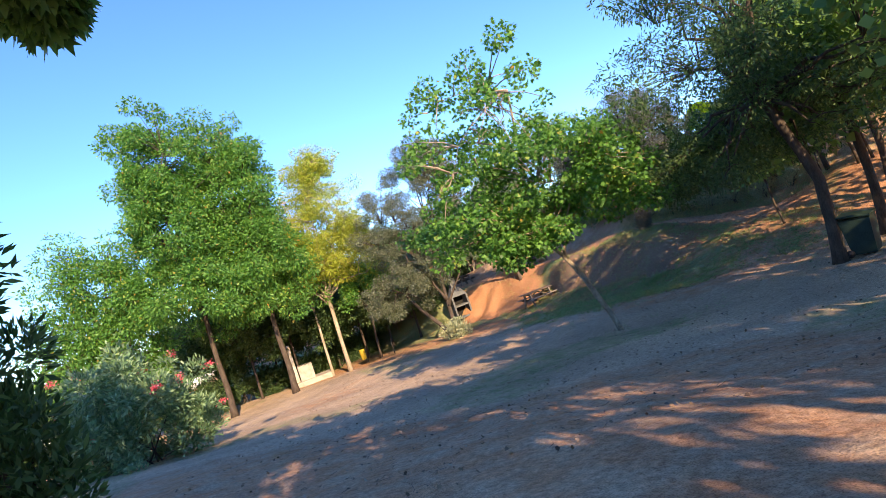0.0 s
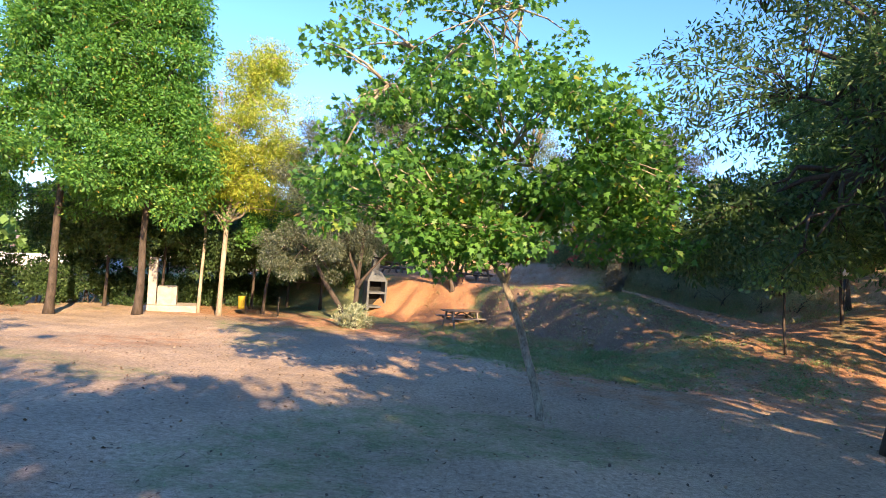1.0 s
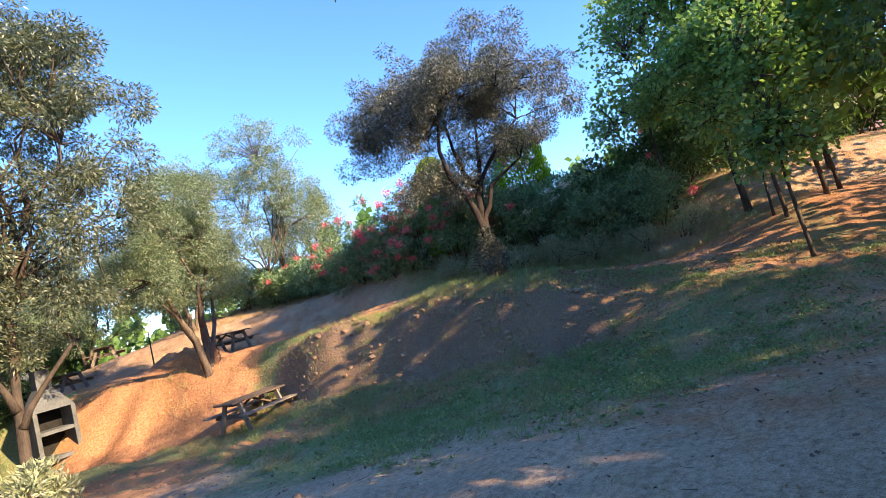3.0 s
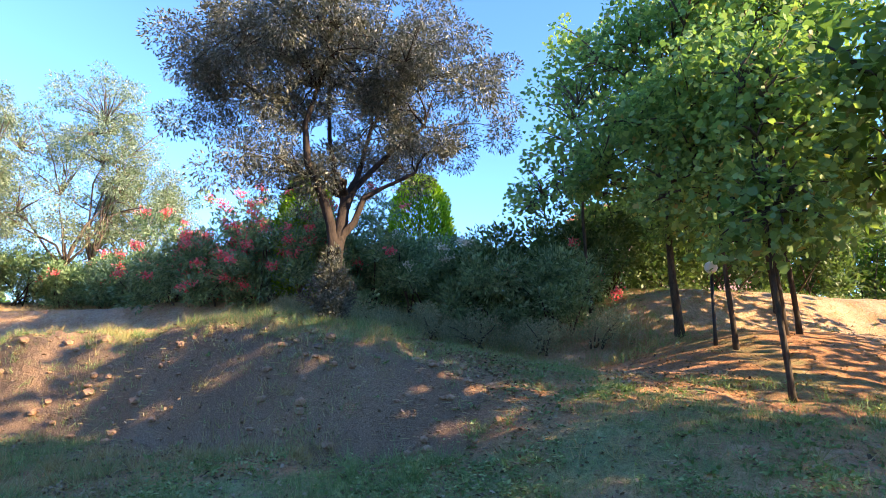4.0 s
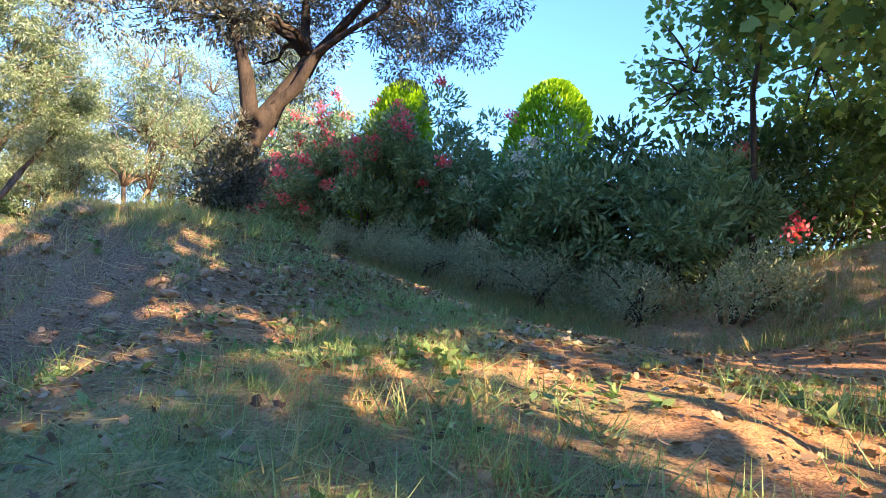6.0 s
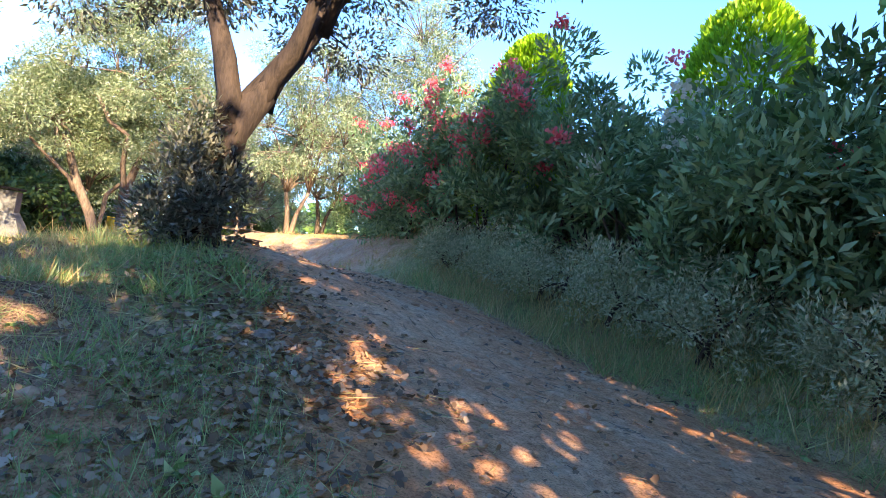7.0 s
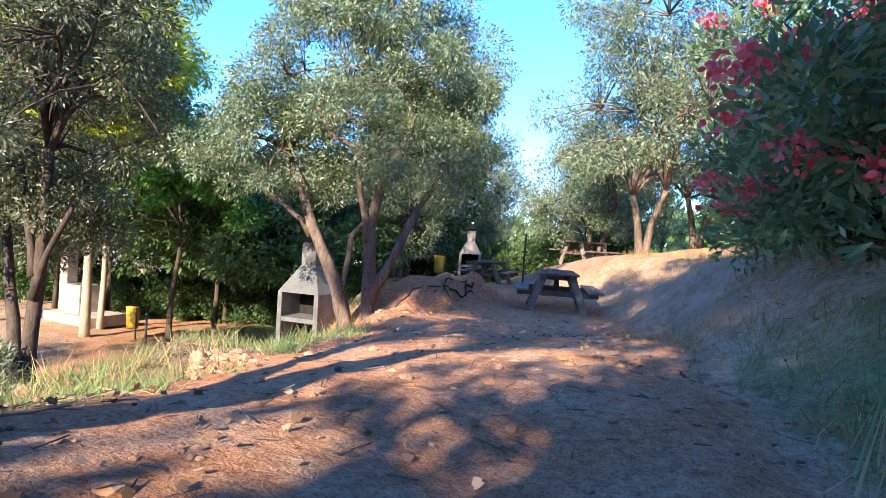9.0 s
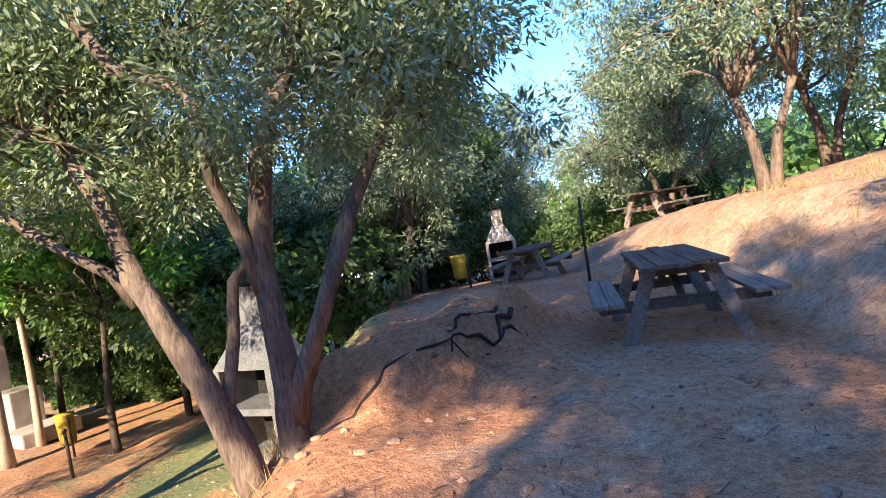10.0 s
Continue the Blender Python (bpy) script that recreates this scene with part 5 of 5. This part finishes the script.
spots = sown(26000, -6, 18, 8, 46, stick_density) + np.array([0, 0, 0.012])
sticks(spots, rng.uniform(0.03, 0.15, len(spots)), 0.003, BARK_OLIVE, "fallen_twigs", "thin dry twigs scattered on the earth")
spots = sown(30000, 4, 15, 21, 36, lambda x, y: np.clip(masks(x, y)[4] * near_bank(x, y) * sstep(-0.6, 0.6, value_noise(x, y, 1.0, 21.0)) + litter_heap(x, y), 0, 1)) + np.array([0, 0, 0.016])
sticks(spots, rng.uniform(0.06, 0.22, len(spots)), 0.0022, GRASS_DRY, "dry_straw", "loose dry straw strewn over the bank")

# pebbles and clods
ico = bmesh.new()
bmesh.ops.create_icosphere(ico, subdivisions=1, radius=1.0)
tri = np.array([[v.co[:] for v in f.verts] for f in ico.faces])
ico.free()


def pebbles(spots, lo, hi, mat, name, label):
    k = len(spots)
    size = (lo + (hi - lo) * rng.uniform(0, 1, k) ** 3)[:, None, None, None]
    shape = rng.uniform(0.6, 1.3, (k, 1, 1, 3)) * np.array([1, 1, 0.6])
    ang = rng.uniform(0, 2 * math.pi, k)
    c, s_ = np.cos(ang)[:, None, None], np.sin(ang)[:, None, None]
    v = tri[None] * shape
    v = np.stack([v[..., 0] * c - v[..., 1] * s_, v[..., 0] * s_ + v[..., 1] * c, v[..., 2]], -1) * size
    v = v + spots[:, None, None, :]
    tagged(new(name, array_mesh(name, v.reshape(-1, 3), 3, mat)), label, "stones", kind="stuff")


def pebble_density(x, y):
    turf, duff, red, path, bank, verge, clearing = masks(x, y)
    return np.clip(0.75 * path + 0.35 * bank + 0.12 * clearing, 0, 1)


pebbles(sown(9000, -5, 17, 8, 46, pebble_density), 0.006, 0.035, STONE, "pebbles", "small grey pebbles on the trodden path")
pebbles(sown(9000, -2, 17, 18, 46, pebble_density), 0.01, 0.055, CLOD, "clods", "crumbly clods of reddish earth")
pebbles(sown(9000, 1, 13, 23, 36, lambda x, y: scarp_zone(x, y) * sstep(-0.6, 0.5, value_noise(x, y, 1.7, 51.0))), 0.015, 0.11, CLOD, "clods", "lumps of dark earth fallen from the eroded bank")


def stone(x, y, r, flat=0.6):
    bm = bmesh.new()
    bmesh.ops.create_icosphere(bm, subdivisions=3, radius=r)
    seed = Vector((x * 3.1, y * 2.7, 0.3))
    for v in bm.verts:
        v.co *= 1 + 0.35 * noise.noise(v.co * (1.6 / r) + seed) + 0.1 * noise.noise(v.co * (5 / r) + seed)
        v.co.z *= flat
    ob = mesh_object("stone", bm, STONE, smooth=False)
    ob.matrix_world = Matrix.Translation(on_ground(x, y, r * 0.2)) @ pose(0, 0, 0, 0, 0, 40 * x)
    tagged(ob, "weathered grey field stone half sunk in the earth", "stone", "loose stones")


for x, y, r in [(8.08, 29.5, 0.09), (11.0, 30.6, 0.035), (12.75, 31.5, 0.045), (7.9, 30.6, 0.06), (4.9, 27.6, 0.06), (1.2, 27.5, 0.07), (-2.8, 26.0, 0.05), (10.7, 29.2, 0.07), (6.3, 28.6, 0.05)]:
    stone(x, y, r)
